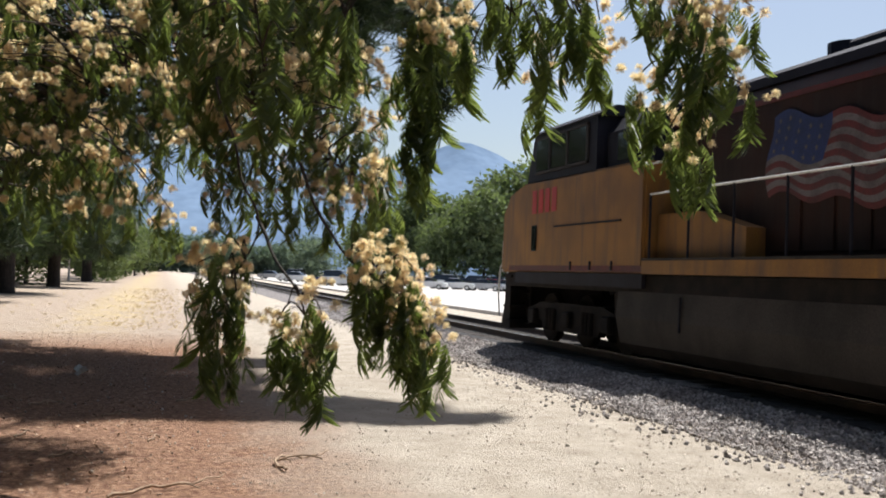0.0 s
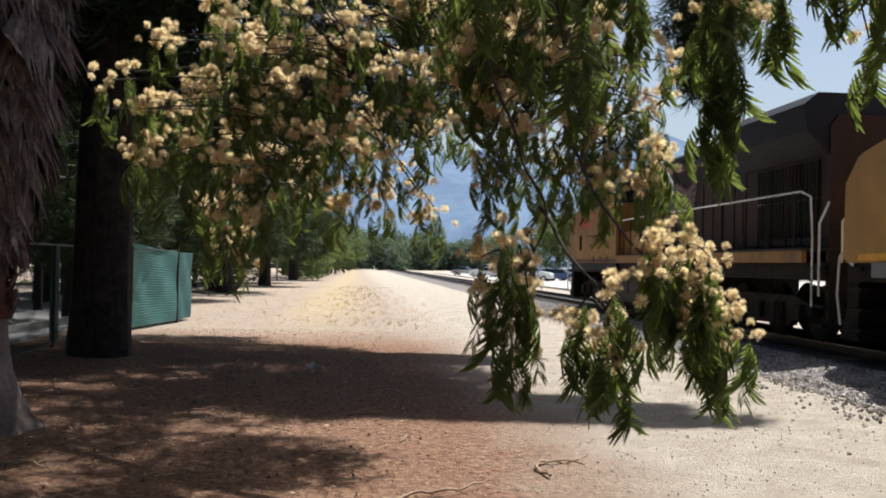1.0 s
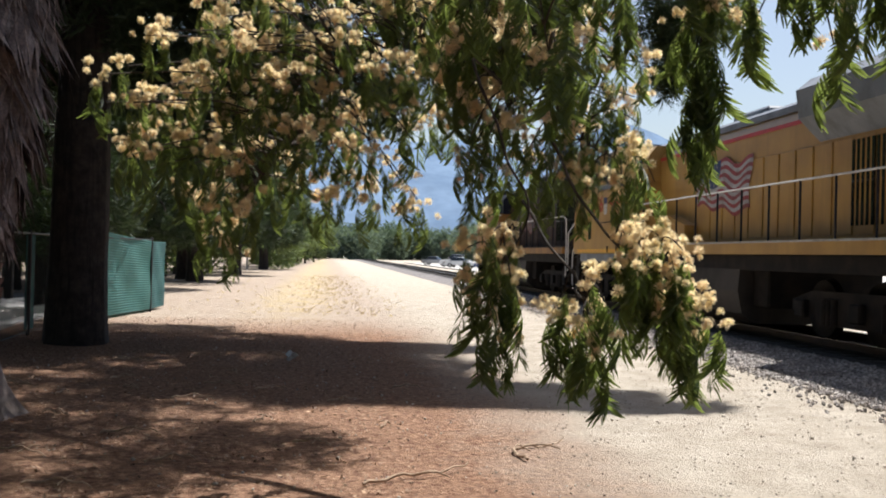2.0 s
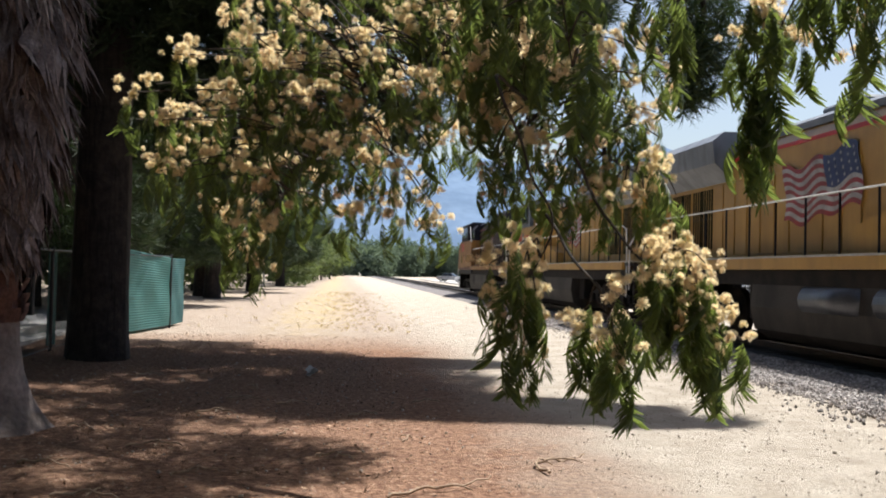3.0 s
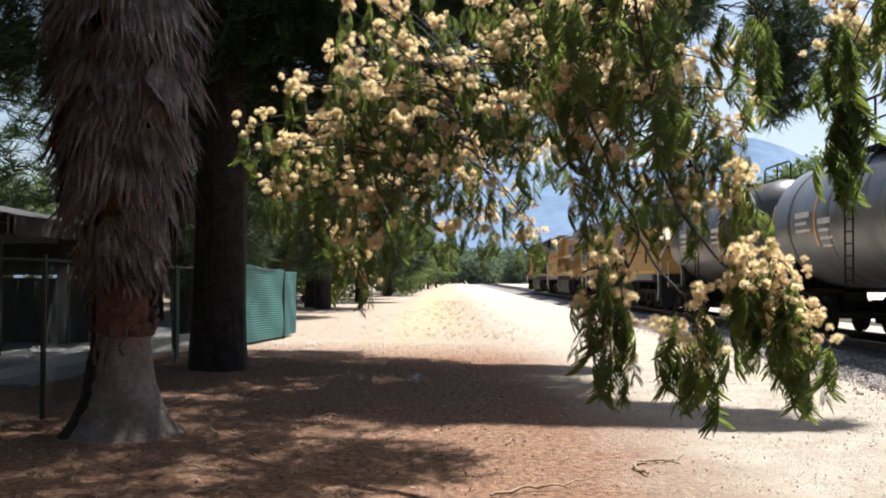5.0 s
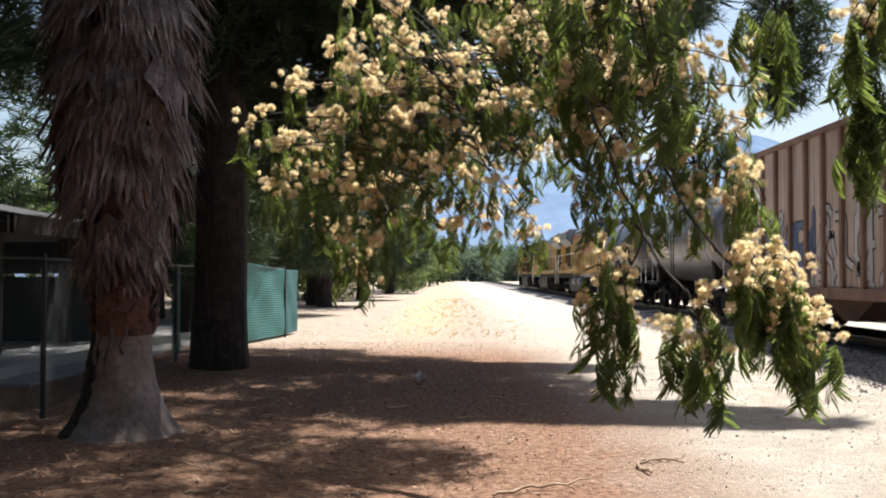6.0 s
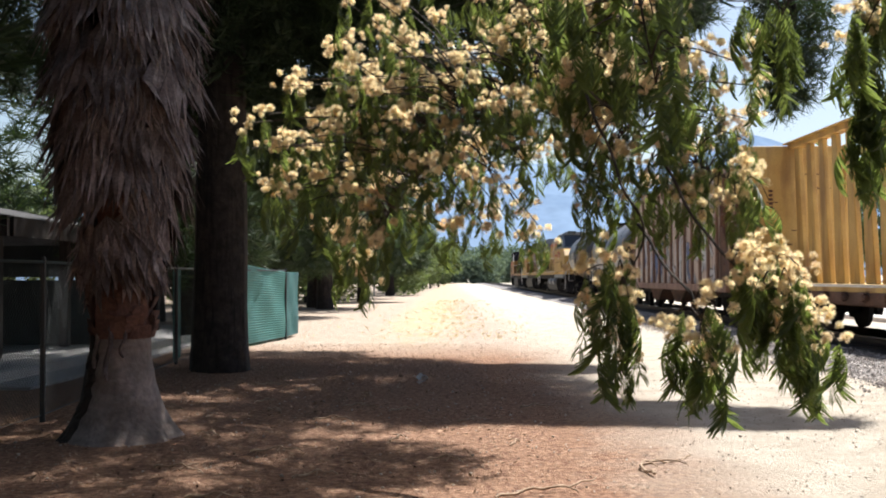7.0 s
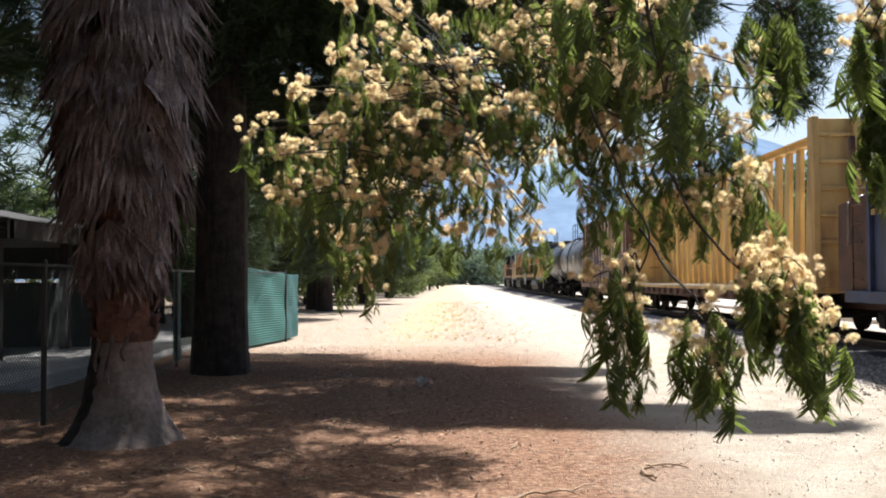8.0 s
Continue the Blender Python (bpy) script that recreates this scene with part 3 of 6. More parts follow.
    zs, rs = [1.35, 1.65, 2.0, 2.6, 3.2, 4.0, 5.5, 9.0], [0.36, 0.50, 0.66, 0.76, 0.90, 0.90, 0.86, 0.80]
    for k in range(430):
        z_tip = 1.42 + 0.64 * int(k / 40) + rnd.gauss(0.12, 0.17)
        length = rnd.uniform(0.62, 1.15) * (0.75 if z_tip < 2.0 else 1.0)
        a = k * 2.39996 + rnd.uniform(-0.3, 0.3)
        z_hub = z_tip + length
        r_tip = float(np.interp(z_tip, zs, rs)) * rnd.uniform(0.80, 1.12)
        r_hub = float(np.interp(z_hub, zs, rs)) * rnd.uniform(0.48, 0.66)
        d = Vector((math.cos(a), math.sin(a), 0))
        t = Vector((-d.y, d.x, 0))
        sway = rnd.gauss(0, 0.16)
        half = rnd.uniform(0.20, 0.40)
        hub = d * r_hub + Vector((0, 0, z_hub))
        fall = d * (r_tip - r_hub) + t * sway - Vector((0, 0, length))
        n = 11
        base = len(verts)
        ring1, ring2, tips = [], [], []
        for j in range(n + 1):
            q = (j / n - 0.5) * 2
            fold = d * (0.016 if j % 2 else -0.016)
            curl = -d * 0.10 * q * q
            reach = 1 - 0.22 * q * q
            ring1.append(hub + fall * 0.22 * reach + t * q * half * 0.55 + fold * 0.6 + curl * 0.4)
            ring2.append(hub + fall * 0.60 * reach + t * q * half * 0.95 + fold + curl)
        for j in range(n):
            q = ((j + 0.5) / n - 0.5) * 2
            reach = (1 - 0.25 * q * q) * rnd.uniform(0.82, 1.12)
            tips.append(hub + fall * reach + t * (q * half * 0.92 + rnd.gauss(0, 0.03)) + d * rnd.uniform(-0.09, 0.06))
        verts += [hub] + ring1 + ring2
        for j in range(n):
            faces.append((base, base + 1 + j, base + 2 + j))
            faces.append((base + 1 + j, base + 2 + n + j, base + 3 + n + j, base + 2 + j))
            b = len(verts)
            verts.append(tips[j])
            faces.append((base + 2 + n + j, b, base + 3 + n + j))
    # loose frayed strands
    for k in range(420):
        z = 1.75 + 5.0 * rnd.random() ** 1.4
        a = rnd.random() * 6.283
        r = float(np.interp(z, zs, rs)) * rnd.uniform(0.9, 1.05)
        d = Vector((math.cos(a), math.sin(a), 0))
        t = Vector((-d.y, d.x, 0))
        p = d * r + Vector((0, 0, z + 0.3))
        e = t * rnd.gauss(0, 0.12) + d * rnd.uniform(-0.04, 0.10) - Vector((0, 0, rnd.uniform(0.25, 0.5)))
        b = len(verts)
        verts += [p - t * 0.008, p + t * 0.008, p + e]
        faces.append((b, b + 1, b + 2))
    tagged(raw("frond_skirt", verts, faces, M["thatch"], root, "layered dead hanging fronds"), kind="stuff")
    # living crown high above
    verts, faces = [], []
    for k in range(34):
        a = k * 2.39996
        el = rnd.uniform(-0.3, 1.2)
        d = Vector((math.cos(a) * math.cos(el), math.sin(a) * math.cos(el), math.sin(el)))
        t = Vector((-math.sin(a), math.cos(a), 0))
        u = d.cross(t)
        c = Vector((0, 0, 8.6)) + d * 1.1
        for j in range(18):
            q = (j / 17 - 0.5) * 3.4
            dd = (d * math.cos(q) + t * math.sin(q)).normalized()
            b = len(verts)
            s = dd.cross(u) * 0.03
            verts += [c - s, c + s, c + dd * 0.95 - Vector((0, 0, 0.15))]
            faces.append((b, b + 1, b + 2))
    tagged(raw("crown", verts, faces, M["leaf"], root, "living green fan fronds"), kind="stuff")


palm()


# ---- silk tree with blossoms ----
def leaf_template(rnd):
    """One drooping twice-feathered leaf, about 0.3 long, built along +x and hanging to -z."""
    v, f = [], []
    n = 12

    def stalk(u):
        return Vector((0.30 * math.sin(u * 1.35), 0, 0.03 * u - 0.21 * u * u))

    for i in range(n):
        u = (i + 0.6) / n
        c = stalk(u)
        for s in (-1, 1):
            ln = 0.145 * (0.5 + 0.75 * math.sin(u * 2.6)) * rnd.uniform(0.75, 1.15)
            d = Vector((0.35 + 0.25 * rnd.random(), s * (0.45 + 0.3 * rnd.random()), -0.65)).normalized()
            w = Vector((0.8, s * rnd.uniform(-0.6, 0.6), 0.15)).normalized() * 0.0085
            p, b = c, len(v)
            for k, wide in enumerate((0.45, 1.0, 0.95, 0.3)):
                v += [p - w * wide, p + w * wide]
                d = (d + Vector((0, -s * 0.10, -0.34))).normalized()
                p = p + d * ln / 3
            f += [(b + 2 * k, b + 2 * k + 1, b + 2 * k + 3, b + 2 * k + 2) for k in range(3)]
    for i in range(5):
        a, c = stalk(i / 5), stalk((i + 1) / 5)
        b = len(v)
        w = Vector((0, 0.003, 0))
        v += [a - w, a + w, c + w, c - w]
        f.append((b, b + 1, b + 2, b + 3))
    return [tuple(q) for q in v], f


def puff_template(rnd):
    """One pompom of silky stamens."""
    v, f = [], []
    for i in range(115):
        d = Vector((rnd.gauss(0, 1), rnd.gauss(0, 1), rnd.gauss(0.55, 0.8))).normalized()
        s = d.cross(Vector((0.3, rnd.random(), 0.7))).normalized() * 0.0019
        e = d.cross(s).normalized() * 0.0019
        ln = rnd.uniform(0.020, 0.036)
        b = len(v)
        v += [d * 0.002, d * ln + s, d * (ln * 1.05) + e, d * ln - s]
        f.append((b, b + 1, b + 2, b + 3))
    return [tuple(q) for q in v], f


def inside(poly, x, z):
    c = False
    for (x0, z0), (x1, z1) in zip(poly, poly[1:] + poly[:1]):
        if (z0 > z) != (z1 > z) and x < (x1 - x0) * (z - z0) / (z1 - z0) + x0:
            c = not c
    return c


SWAY = []


def mimosa():
    rnd = random.Random(77)
    root = empty("silk_tree", pose(4.4, 0.6, 0), "silk tree with drooping feathery leaves and cream pink pompom blossoms", "tree")
    inv = Vector((4.4, 0.6, 0))
    part("trunk", rough_trunk([(0, 0, -0.1), (0.05, 0.1, 1.2), (-0.1, 0.3, 2.6)], [0.24, 0.19, 0.16], rnd, 14, 0.03), M["bark"], root, smooth=True)
    for pts in ([(4.3, 0.9, 2.5), (3.6, 2.6, 3.9), (2.3, 4.8, 4.6), (1.15, 7.0, 3.85)], [(4.3, 0.9, 2.4), (4.1, 2.6, 3.7), (3.4, 4.9, 3.9)], [(3.6, 2.6, 3.9), (2.8, 4.3, 4.2), (2.1, 5.9, 3.75)], [(2.3, 4.8, 4.6), (2.0, 6.2, 4.4), (1.6, 6.6, 3.9)]):
        bm = bmesh.new()
        q = spline(pts, 5)
        tube(bm, [p - inv for p in q], [0.12 - 0.085 * i / (len(q) - 1) for i in range(len(q))], 8)
        part("limb", bm, M["bark"], root)
    leaves = [leaf_template(rnd) for k in range(3)]
    puff = puff_template(rnd)
    # upper crown out of view, added to shade the flowering sprays below
    top = []
    for c, r, n in (((2.1, 7.7, 4.9), (0.75, 0.7, 0.3), 110), ((1.9, 6.1, 4.9), (0.9, 0.8, 0.3), 110), ((3.6, 4.4, 5.1), (1.6, 1.4, 0.5), 260), ((4.4, 2.0, 5.1), (2.0, 1.6, 0.6), 260), ((4.6, -0.4, 4.9), (2.0, 1.6, 0.7), 200)):
        for k in range(n):
            d = Vector((rnd.gauss(0, 1), rnd.gauss(0, 1), rnd.gauss(0, 1))).normalized() * rnd.random() ** 0.4
            top.append(place(Vector((c[0] + d.x * r[0], c[1] + d.y * r[1], c[2] + d.z * r[2])) - inv, Euler((rnd.gauss(0, 0.3), rnd.uniform(0, 0.9), rnd.random() * 6.3)), rnd.uniform(0.8, 1.2)))
    tagged(scatter("crown", leaves[0], top, M["leaf"], root, "unseen feathery green upper crown added to shade the sprays"), kind="stuff")
    # name, depth, depth spread, outline (x, z), sites, stem, share of blossoming sites, sway
    sprays = [
        (7.45, 0.6, [(-0.82, 3.7), (0.2, 4.0), (0.95, 4.0), (0.95, 2.75), (0.62, 2.52), (0.66, 2.2), (0.78, 2.12), (0.74, 1.96), (0.55, 1.96), (0.5, 2.15), (0.28, 2.0), (0.0, 2.05), (-0.4, 2.05), (-0.57, 1.6), (-0.78, 1.6), (-0.96, 2.05), (-1.39, 2.3), (-1.53, 2.75), (-1.26, 2.96), (-1.08, 3.2), (-0.82, 3.5)],
         165, [(1.16, 7.0, 3.85), (0.94, 7.2, 3.38), (0.38, 7.3, 3.08), (0.04, 7.35, 2.74), (-0.43, 7.4, 2.15)], 0.85, 0.5),
        (7.0, 0.45, [(0.7, 3.9), (1.8, 3.9), (1.84, 3.34), (2.12, 3.2), (2.17, 2.6), (2.3, 2.48), (2.15, 2.1), (1.9, 2.1), (1.38, 2.15), (1.0, 2.15), (0.88, 2.6)],
         140, [(1.16, 7.0, 3.85), (1.2, 6.9, 3.3), (1.3, 6.9, 2.8), (1.75, 6.9, 2.5), (2.1, 6.9, 2.3)], 0.8, 0.7),
        (5.9, 0.22, [(0.85, 1.8), (1.12, 1.85), (1.13, 1.5), (1.08, 1.22), (0.9, 1.22), (0.86, 1.5)],
         10, [(1.3, 6.9, 2.8), (0.95, 6.5, 2.9), (1.1, 6.1, 2.3), (1.2, 5.9, 1.9), (1.0, 5.9, 1.5)], 1.0, 1.3),
        (5.6, 0.2, [(1.28, 1.52), (1.48, 1.55), (1.6, 1.33), (1.58, 1.12), (1.44, 1.20), (1.28, 1.38)],
         9, [(1.2, 6.1, 2.0), (1.3, 5.8, 1.75), (1.4, 5.6, 1.55), (1.5, 5.6, 1.25)], 0.85, 1.6),
        (6.3, 0.22, [(1.84, 1.82), (2.17, 1.85), (2.47, 1.35), (2.45, 1.12), (2.3, 1.12), (2.02, 1.45), (1.9, 1.62)],
         24, [(1.5, 6.8, 2.5), (1.68, 6.4, 1.98), (1.86, 6.3, 1.75), (2.2, 6.3, 1.5), (2.4, 6.3, 1.25)], 0.95, 1.4),
        (6.0, 0.2, [(1.48, 3.4), (1.74, 3.4), (1.69, 3.05), (1.56, 3.05)],
         6, [(2.1, 5.9, 3.75), (1.8, 6.0, 3.5), (1.63, 6.0, 3.15)], 0.2, 1.0),
        (6.0, 0.1, [(2.10, 3.05), (2.29, 3.05), (2.30, 2.5), (2.2, 2.42), (2.10, 2.5), (2.14, 2.75)],
         14, [(2.1, 5.9, 3.75), (2.18, 6.0, 3.3), (2.2, 6.0, 2.55)], 0.0, 2.6),
        (6.0, 0.2, [(2.06, 3.45), (2.5, 3.45), (2.42, 3.08), (2.08, 3.1)],
         8, [(2.1, 5.9, 3.75), (2.15, 6.0, 3.5), (2.2, 6.0, 3.1)], 1.0, 1.2),
        (5.0, 0.25, [(3.16, 3.45), (3.9, 3.52), (3.8, 2.9), (3.72, 2.42), (3.5, 2.38), (3.3, 2.7)],
         26, [(3.4, 4.9, 3.9), (3.5, 5.0, 3.4), (3.55, 5.0, 2.55)], 0.9, 1.0),
        (5.2, 0.22, [(0.55, 3.4), (1.3, 3.4), (1.28, 2.8), (1.12, 2.55), (0.98, 2.8), (0.62, 2.92)],
         13, [(2.3, 4.8, 4.6), (1.6, 5.0, 4.0), (1.1, 5.2, 3.45), (1.15, 5.2, 2.7)], 0.35, 1.0),
        (5.2, 0.25, [(2.25, 3.45), (3.2, 3.5), (3.15, 3.0), (2.76, 2.85), (2.55, 3.05), (2.3, 2.95)],
         24, [(3.4, 4.9, 3.9), (3.0, 5.1, 3.6), (2.5, 5.2, 3.2)], 0.55, 1.0),
    ]
    for depth, spread, poly, count, stem, bloom, sway in sprays:
        pivot = Vector(stem[0])
        bm = bmesh.new()
        q = [p + Vector((0.05 * noise.noise(p * 2.2), 0.05 * noise.noise(p * 2.2 + Vector((9, 0, 0))), 0.03 * noise.noise(p * 3))) * min(1, i / 4) for i, p in enumerate(spline(stem, 8))]
        tube(bm, [p - pivot for p in q], [0.0125 - 0.0085 * i / (len(q) - 1) for i in range(len(q))], 6)
        xs, zs = [p[0] for p in poly], [p[1] for p in poly]
        sites, tries = [], 0
        gap = 0.16
        while len(sites) < count and tries < 9000:
            tries += 1
            x, z = rnd.uniform(min(xs), max(xs)), rnd.uniform(min(zs), max(zs))
            if tries % 1500 == 0:
                gap *= 0.85
            if inside(poly, x, z) and all((x - s.x) ** 2 + (z - s.z) ** 2 > gap * gap for s in sites):
                sites.append(Vector((x, depth + rnd.uniform(-spread, spread), z)))
        lm = [[], [], []]
        pm = []
        for s in sites:
            near = min(q, key=lambda p: (p - s).length + (0.35 if p.z < s.z - 0.1 else 0))
            mid = (near + s) / 2 + Vector((0, 0, 0.06 + 0.08 * rnd.random()))
            tube(bm, [p - pivot for p in spline([near, mid, s], 3)], [0.007, 0.0065, 0.006, 0.0055, 0.005, 0.0045, 0.004], 4)
            fine = depth > 6.9
            n = rnd.choice((3, 4, 5)) if fine else rnd.choice((4, 5, 5))
            a0 = rnd.random() * 6.3
            for k in range(n):
                a = a0 + k * 6.283 / n + rnd.uniform(-0.4, 0.4)
                sc = rnd.uniform(0.40, 0.72) if fine else rnd.uniform(0.55, 0.88)
                o = s + Vector((math.cos(a), math.sin(a), 0)) * (0.06 if fine else 0.02) * rnd.random() - Vector((0, 0, rnd.uniform(0, 0.1))) - pivot
                lm[rnd.randrange(3)].append(place(o, Euler((rnd.gauss(0, 0.2), rnd.uniform(0.65, 1.4), a)), sc))
            if rnd.random() < bloom:
                for k in range(rnd.choice((6, 8, 10, 13))):
                    o = s + Vector((rnd.gauss(0, 0.05), rnd.gauss(0, 0.05), 0.01 + rnd.gauss(0.02, 0.04))) - pivot
                    pm.append(place(o, Euler((rnd.gauss(0, 0.5), rnd.gauss(0, 0.5), rnd.random() * 6)), rnd.uniform(0.7, 1.28)))
        br = part("branch", bm, M["twig"], root, "thin drooping flowering branch")
        br.matrix_basis = Matrix.Translation(pivot - inv)
        for k in range(3):
            if lm[k]:
                tagged(scatter("leaves", leaves[k], lm[k], M["leaf"], br, "drooping feathery green leaves"), kind="stuff")
        if pm:
            tagged(scatter("blossoms", puff, pm, M["blossom"], br, "cream and pink silky pompom blossoms"), kind="stuff")
        SWAY.append((br, pivot - inv, sway, 0.40 if depth == 6.0 else 0.0))


mimosa()


# ---- fence and shelter ----
def fence():
    root = empty("chain_link_fence", pose(0, 0, 0), "chain-link fence with green privacy screen on its far panels", "fence")
    line = [(-5.15, 4.0), (-5.0, 7.9), (-4.79, 11.45), (-5.1, 15.2), (-5.34, 18.96), (-4.98, 23.5), (-4.5, 26.6)]
    for x, y in line:
        bm = bmesh.new()
        tube(bm, [(x, y, -0.05), (x, y, 1.92), (x, y, 1.95)], [0.035, 0.035, 0.02], 8)
        part("post", bm, M["blackpost"], root)
    for (x0, y0), (x1, y1) in zip(line, line[1:]):
        for z in (1.88, 0.08):
            bm = bmesh.new()
            tube(bm, [(x0, y0, z), (x1, y1, z)], 0.021 if z > 1 else 0.006, 6)
            part("rail", bm, M["fence"], root)
    for (x0, y0), (x1, y1) in zip(line[:5], line[1:6]):
        bm = bmesh.new()
        L = math.hypot(x1 - x0, y1 - y0)
        n = int(L / 0.062)
        h = 1.8
        for k in range(-int(h / 0.062), n):
            for s in (0, 1):
                a0, a1 = k * 0.062, k * 0.062 + h
                za, zb = (0.08, 1.88) if s == 0 else (1.88, 0.08)
                u0, u1 = max(a0, 0), min(a1, L)
                if u1 - u0 < 0.03:
                    continue
                w = lambda u: (x0 + (x1 - x0) * u / L, y0 + (y1 - y0) * u / L, za + (zb - za) * (u - a0) / h)
                tube(bm, [w(u0), w(u1)], 0.0022, 3, cap=False)
        part("wire_mesh", bm, M["fence"], root, "thin woven steel mesh")
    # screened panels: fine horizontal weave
    for (x0, y0, x1, y1), label in (((-4.98, 23.5, -4.5, 26.6), "sunlit turquoise screen panel"), ((-4.5, 26.6, -4.44, 28.4), "green screen panel coloured dark for tree shade")):
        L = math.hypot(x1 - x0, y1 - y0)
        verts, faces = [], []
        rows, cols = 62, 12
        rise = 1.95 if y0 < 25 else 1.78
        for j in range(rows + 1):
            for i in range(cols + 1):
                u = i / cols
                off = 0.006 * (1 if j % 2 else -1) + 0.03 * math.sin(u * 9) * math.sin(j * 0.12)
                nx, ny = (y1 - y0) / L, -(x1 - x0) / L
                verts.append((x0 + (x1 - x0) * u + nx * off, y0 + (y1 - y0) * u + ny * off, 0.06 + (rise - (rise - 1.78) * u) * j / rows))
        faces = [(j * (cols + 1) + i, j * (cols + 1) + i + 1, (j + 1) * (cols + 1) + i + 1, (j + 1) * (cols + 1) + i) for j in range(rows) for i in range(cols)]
        # far panel takes the darker material in place of a cast shadow
        raw("screen", verts, faces, M["screen_shade"] if y0 > 25 else M["screen"], root, label)
    sgn = box(-4.72, -4.70, 25.25, 25.5, 1.05, 1.22)
    part("sign", sgn, M["concrete"], root, "small pale tag")
    # strip of screen by the far post
    st = box(-5.42, -5.40, 19.0, 19.5, 0.1, 1.85)
    part("screen_strip", st, M["screen"], root)


fence()
M["fascia"] = mat("dark_wood", (0.03, 0.02, 0.016), (0.02, 0.014, 0.012), 3, rough=0.8, bump=0.3)
M["shingle"] = mat("grey_roofing", (0.045, 0.043, 0.042), (0.028, 0.027, 0.028), 2, rough=0.9, bump=0.6)
M["darkwall"] = mat("shade_fill_wall", (0.04, 0.045, 0.045), (0.025, 0.03, 0.03), 1, rough=0.9)


def shelter():
    root = empty("shelter", pose(0, 0, 0), "low open shelter with dark fascia and grey roof behind the fence", "shelter")
    bm = bmesh.new()
    prism(bm, [(-20, 2.75), (-20, 2.95), (-14.5, 4.0), (-8.9, 2.95), (-8.9, 2.75)], 19.5, 31)
    part("roof", bm, M["shingle"], root, "grey shingled roof")
    part("fascia", box(-20, -8.85, 19.36, 19.5, 2.55, 2.98, 0.01), M["fascia"], root, "dark brown fascia board")
    part("side_fascia", box(-8.9, -8.78, 19.5, 31, 2.55, 2.96, 0.01), M["fascia"], root)
    for x in (-9.3, -10.9, -12.6, -14.4, -16.5):
        part("post", box(x - 0.11, x + 0.11, 19.7, 19.95, 0.0, 2.7, 0.015), M["fascia"], root)
    for y in (23.4, 27, 30.6):
        part("post", box(-9.4, -9.18, y - 0.11, y + 0.11, 0.0, 2.7, 0.015), M["fascia"], root)
    # dark walls added to stand for the shaded space under the roof
    part("back_dark_fill", box(-20, -9.0, 30.8, 31.0, 1.75, 2.75), M["darkwall"], root, "added dark wall filling the shaded interior")
    part("low_dark_fill", box(-20, -8.9, 24.0, 24.2, 0.06, 1.66, 0.02), M["darkwall"], root)


shelter()
slab = box(-24, -6.3, 14.6, 34, -0.05, 0.06, 0.01)
tagged(part("paving_slab", slab, M["slab"]), "pale concrete paving behind the fence", "paving", kind="structure")
bm = bmesh.new()
side = [(-7.15, 13.6), (-7.05, 20.0), (-6.2, 34.0)]
for (x0, y0), (x1, y1) in zip(side, side[1:]):
    vs = [bm.verts.new(p) for p in ((x0 - 0.1, y0, 0), (x0 + 0.1, y0, 0), (x1 + 0.1, y1, 0), (x1 - 0.1, y1, 0), (x0 - 0.1, y0, 0.22), (x0 + 0.1, y0, 0.22), (x1 + 0.1, y1, 0.22), (x1 - 0.1, y1, 0.22))]
    for qd in ((3, 2, 1, 0), (4, 5, 6, 7), (0, 1, 5, 4), (1, 2, 6, 5), (2, 3, 7, 6), (3, 0, 4, 7)):
        bm.faces.new([vs[i] for i in qd])
tagged(part("paving_kerb", bm, M["concrete"]), "low pale concrete kerb behind the fence", "kerb", kind="structure")

# white post by the path, far along
bm = bmesh.new()
bx(bm, -0.08, 0.08, -0.08, 0.08, -0.05, 1.75, 0.02)
bx(bm, -0.55, 0.08, -0.07, 0.07, 1.75, 1.9, 0.02)
wp = part("marker_post", bm, M["concrete"])
wp.location = (-6.9, 88, 0)
tagged(wp, "white painted marker post beside the path", "post")


# ---- train ----
SPEED = 16.0
M["yellow"] = mat("yellow_paint", (0.46, 0.265, 0.065), (0.37, 0.205, 0.05), 1.2, rough=0.4, grain=0.06, streak=((0.30, 0.17, 0.05), (5, 5, 0.5), 0.45))
M["yellow_dirty"] = mat("sooty_yellow_paint", (0.33, 0.155, 0.03), (0.22, 0.105, 0.028), 1.2, rough=0.55, grain=0.1, streak=((0.13, 0.075, 0.04), (4, 4, 0.5), 0.8))
M["soot"] = mat("sooty_hood_paint", (0.045, 0.021, 0.015), (0.024, 0.0145, 0.012), 1.2, rough=0.6, grain=0.12, streak=((0.04, 0.028, 0.022), (4, 4, 0.5), 0.8), spec=0.15)
M["flag_red_dirty"] = mat("faded_red", (0.13, 0.02, 0.018), (0.075, 0.018, 0.017), 3, rough=0.55)
M["flag_white_dirty"] = mat("grimy_white", (0.17, 0.145, 0.14), (0.09, 0.075, 0.07), 3, rough=0.6)
M["flag_red"] = mat("worn_red", (0.30, 0.03, 0.035), (0.20, 0.03, 0.03), 3, rough=0.5, streak=((0.12, 0.06, 0.04), (4, 4, 0.5), 0.5))
M["flag_white"] = mat("worn_white", (0.42, 0.40, 0.40), (0.30, 0.28, 0.27), 3, rough=0.55, streak=((0.2, 0.15, 0.12), (4, 4, 0.5), 0.5))
M["roofgrey"] = mat("grey_roof_paint", (0.20, 0.22, 0.25), (0.14, 0.155, 0.18), 1.5, rough=0.5, grain=0.1, streak=((0.07, 0.07, 0.075), (3, 3, 0.8), 0.6))
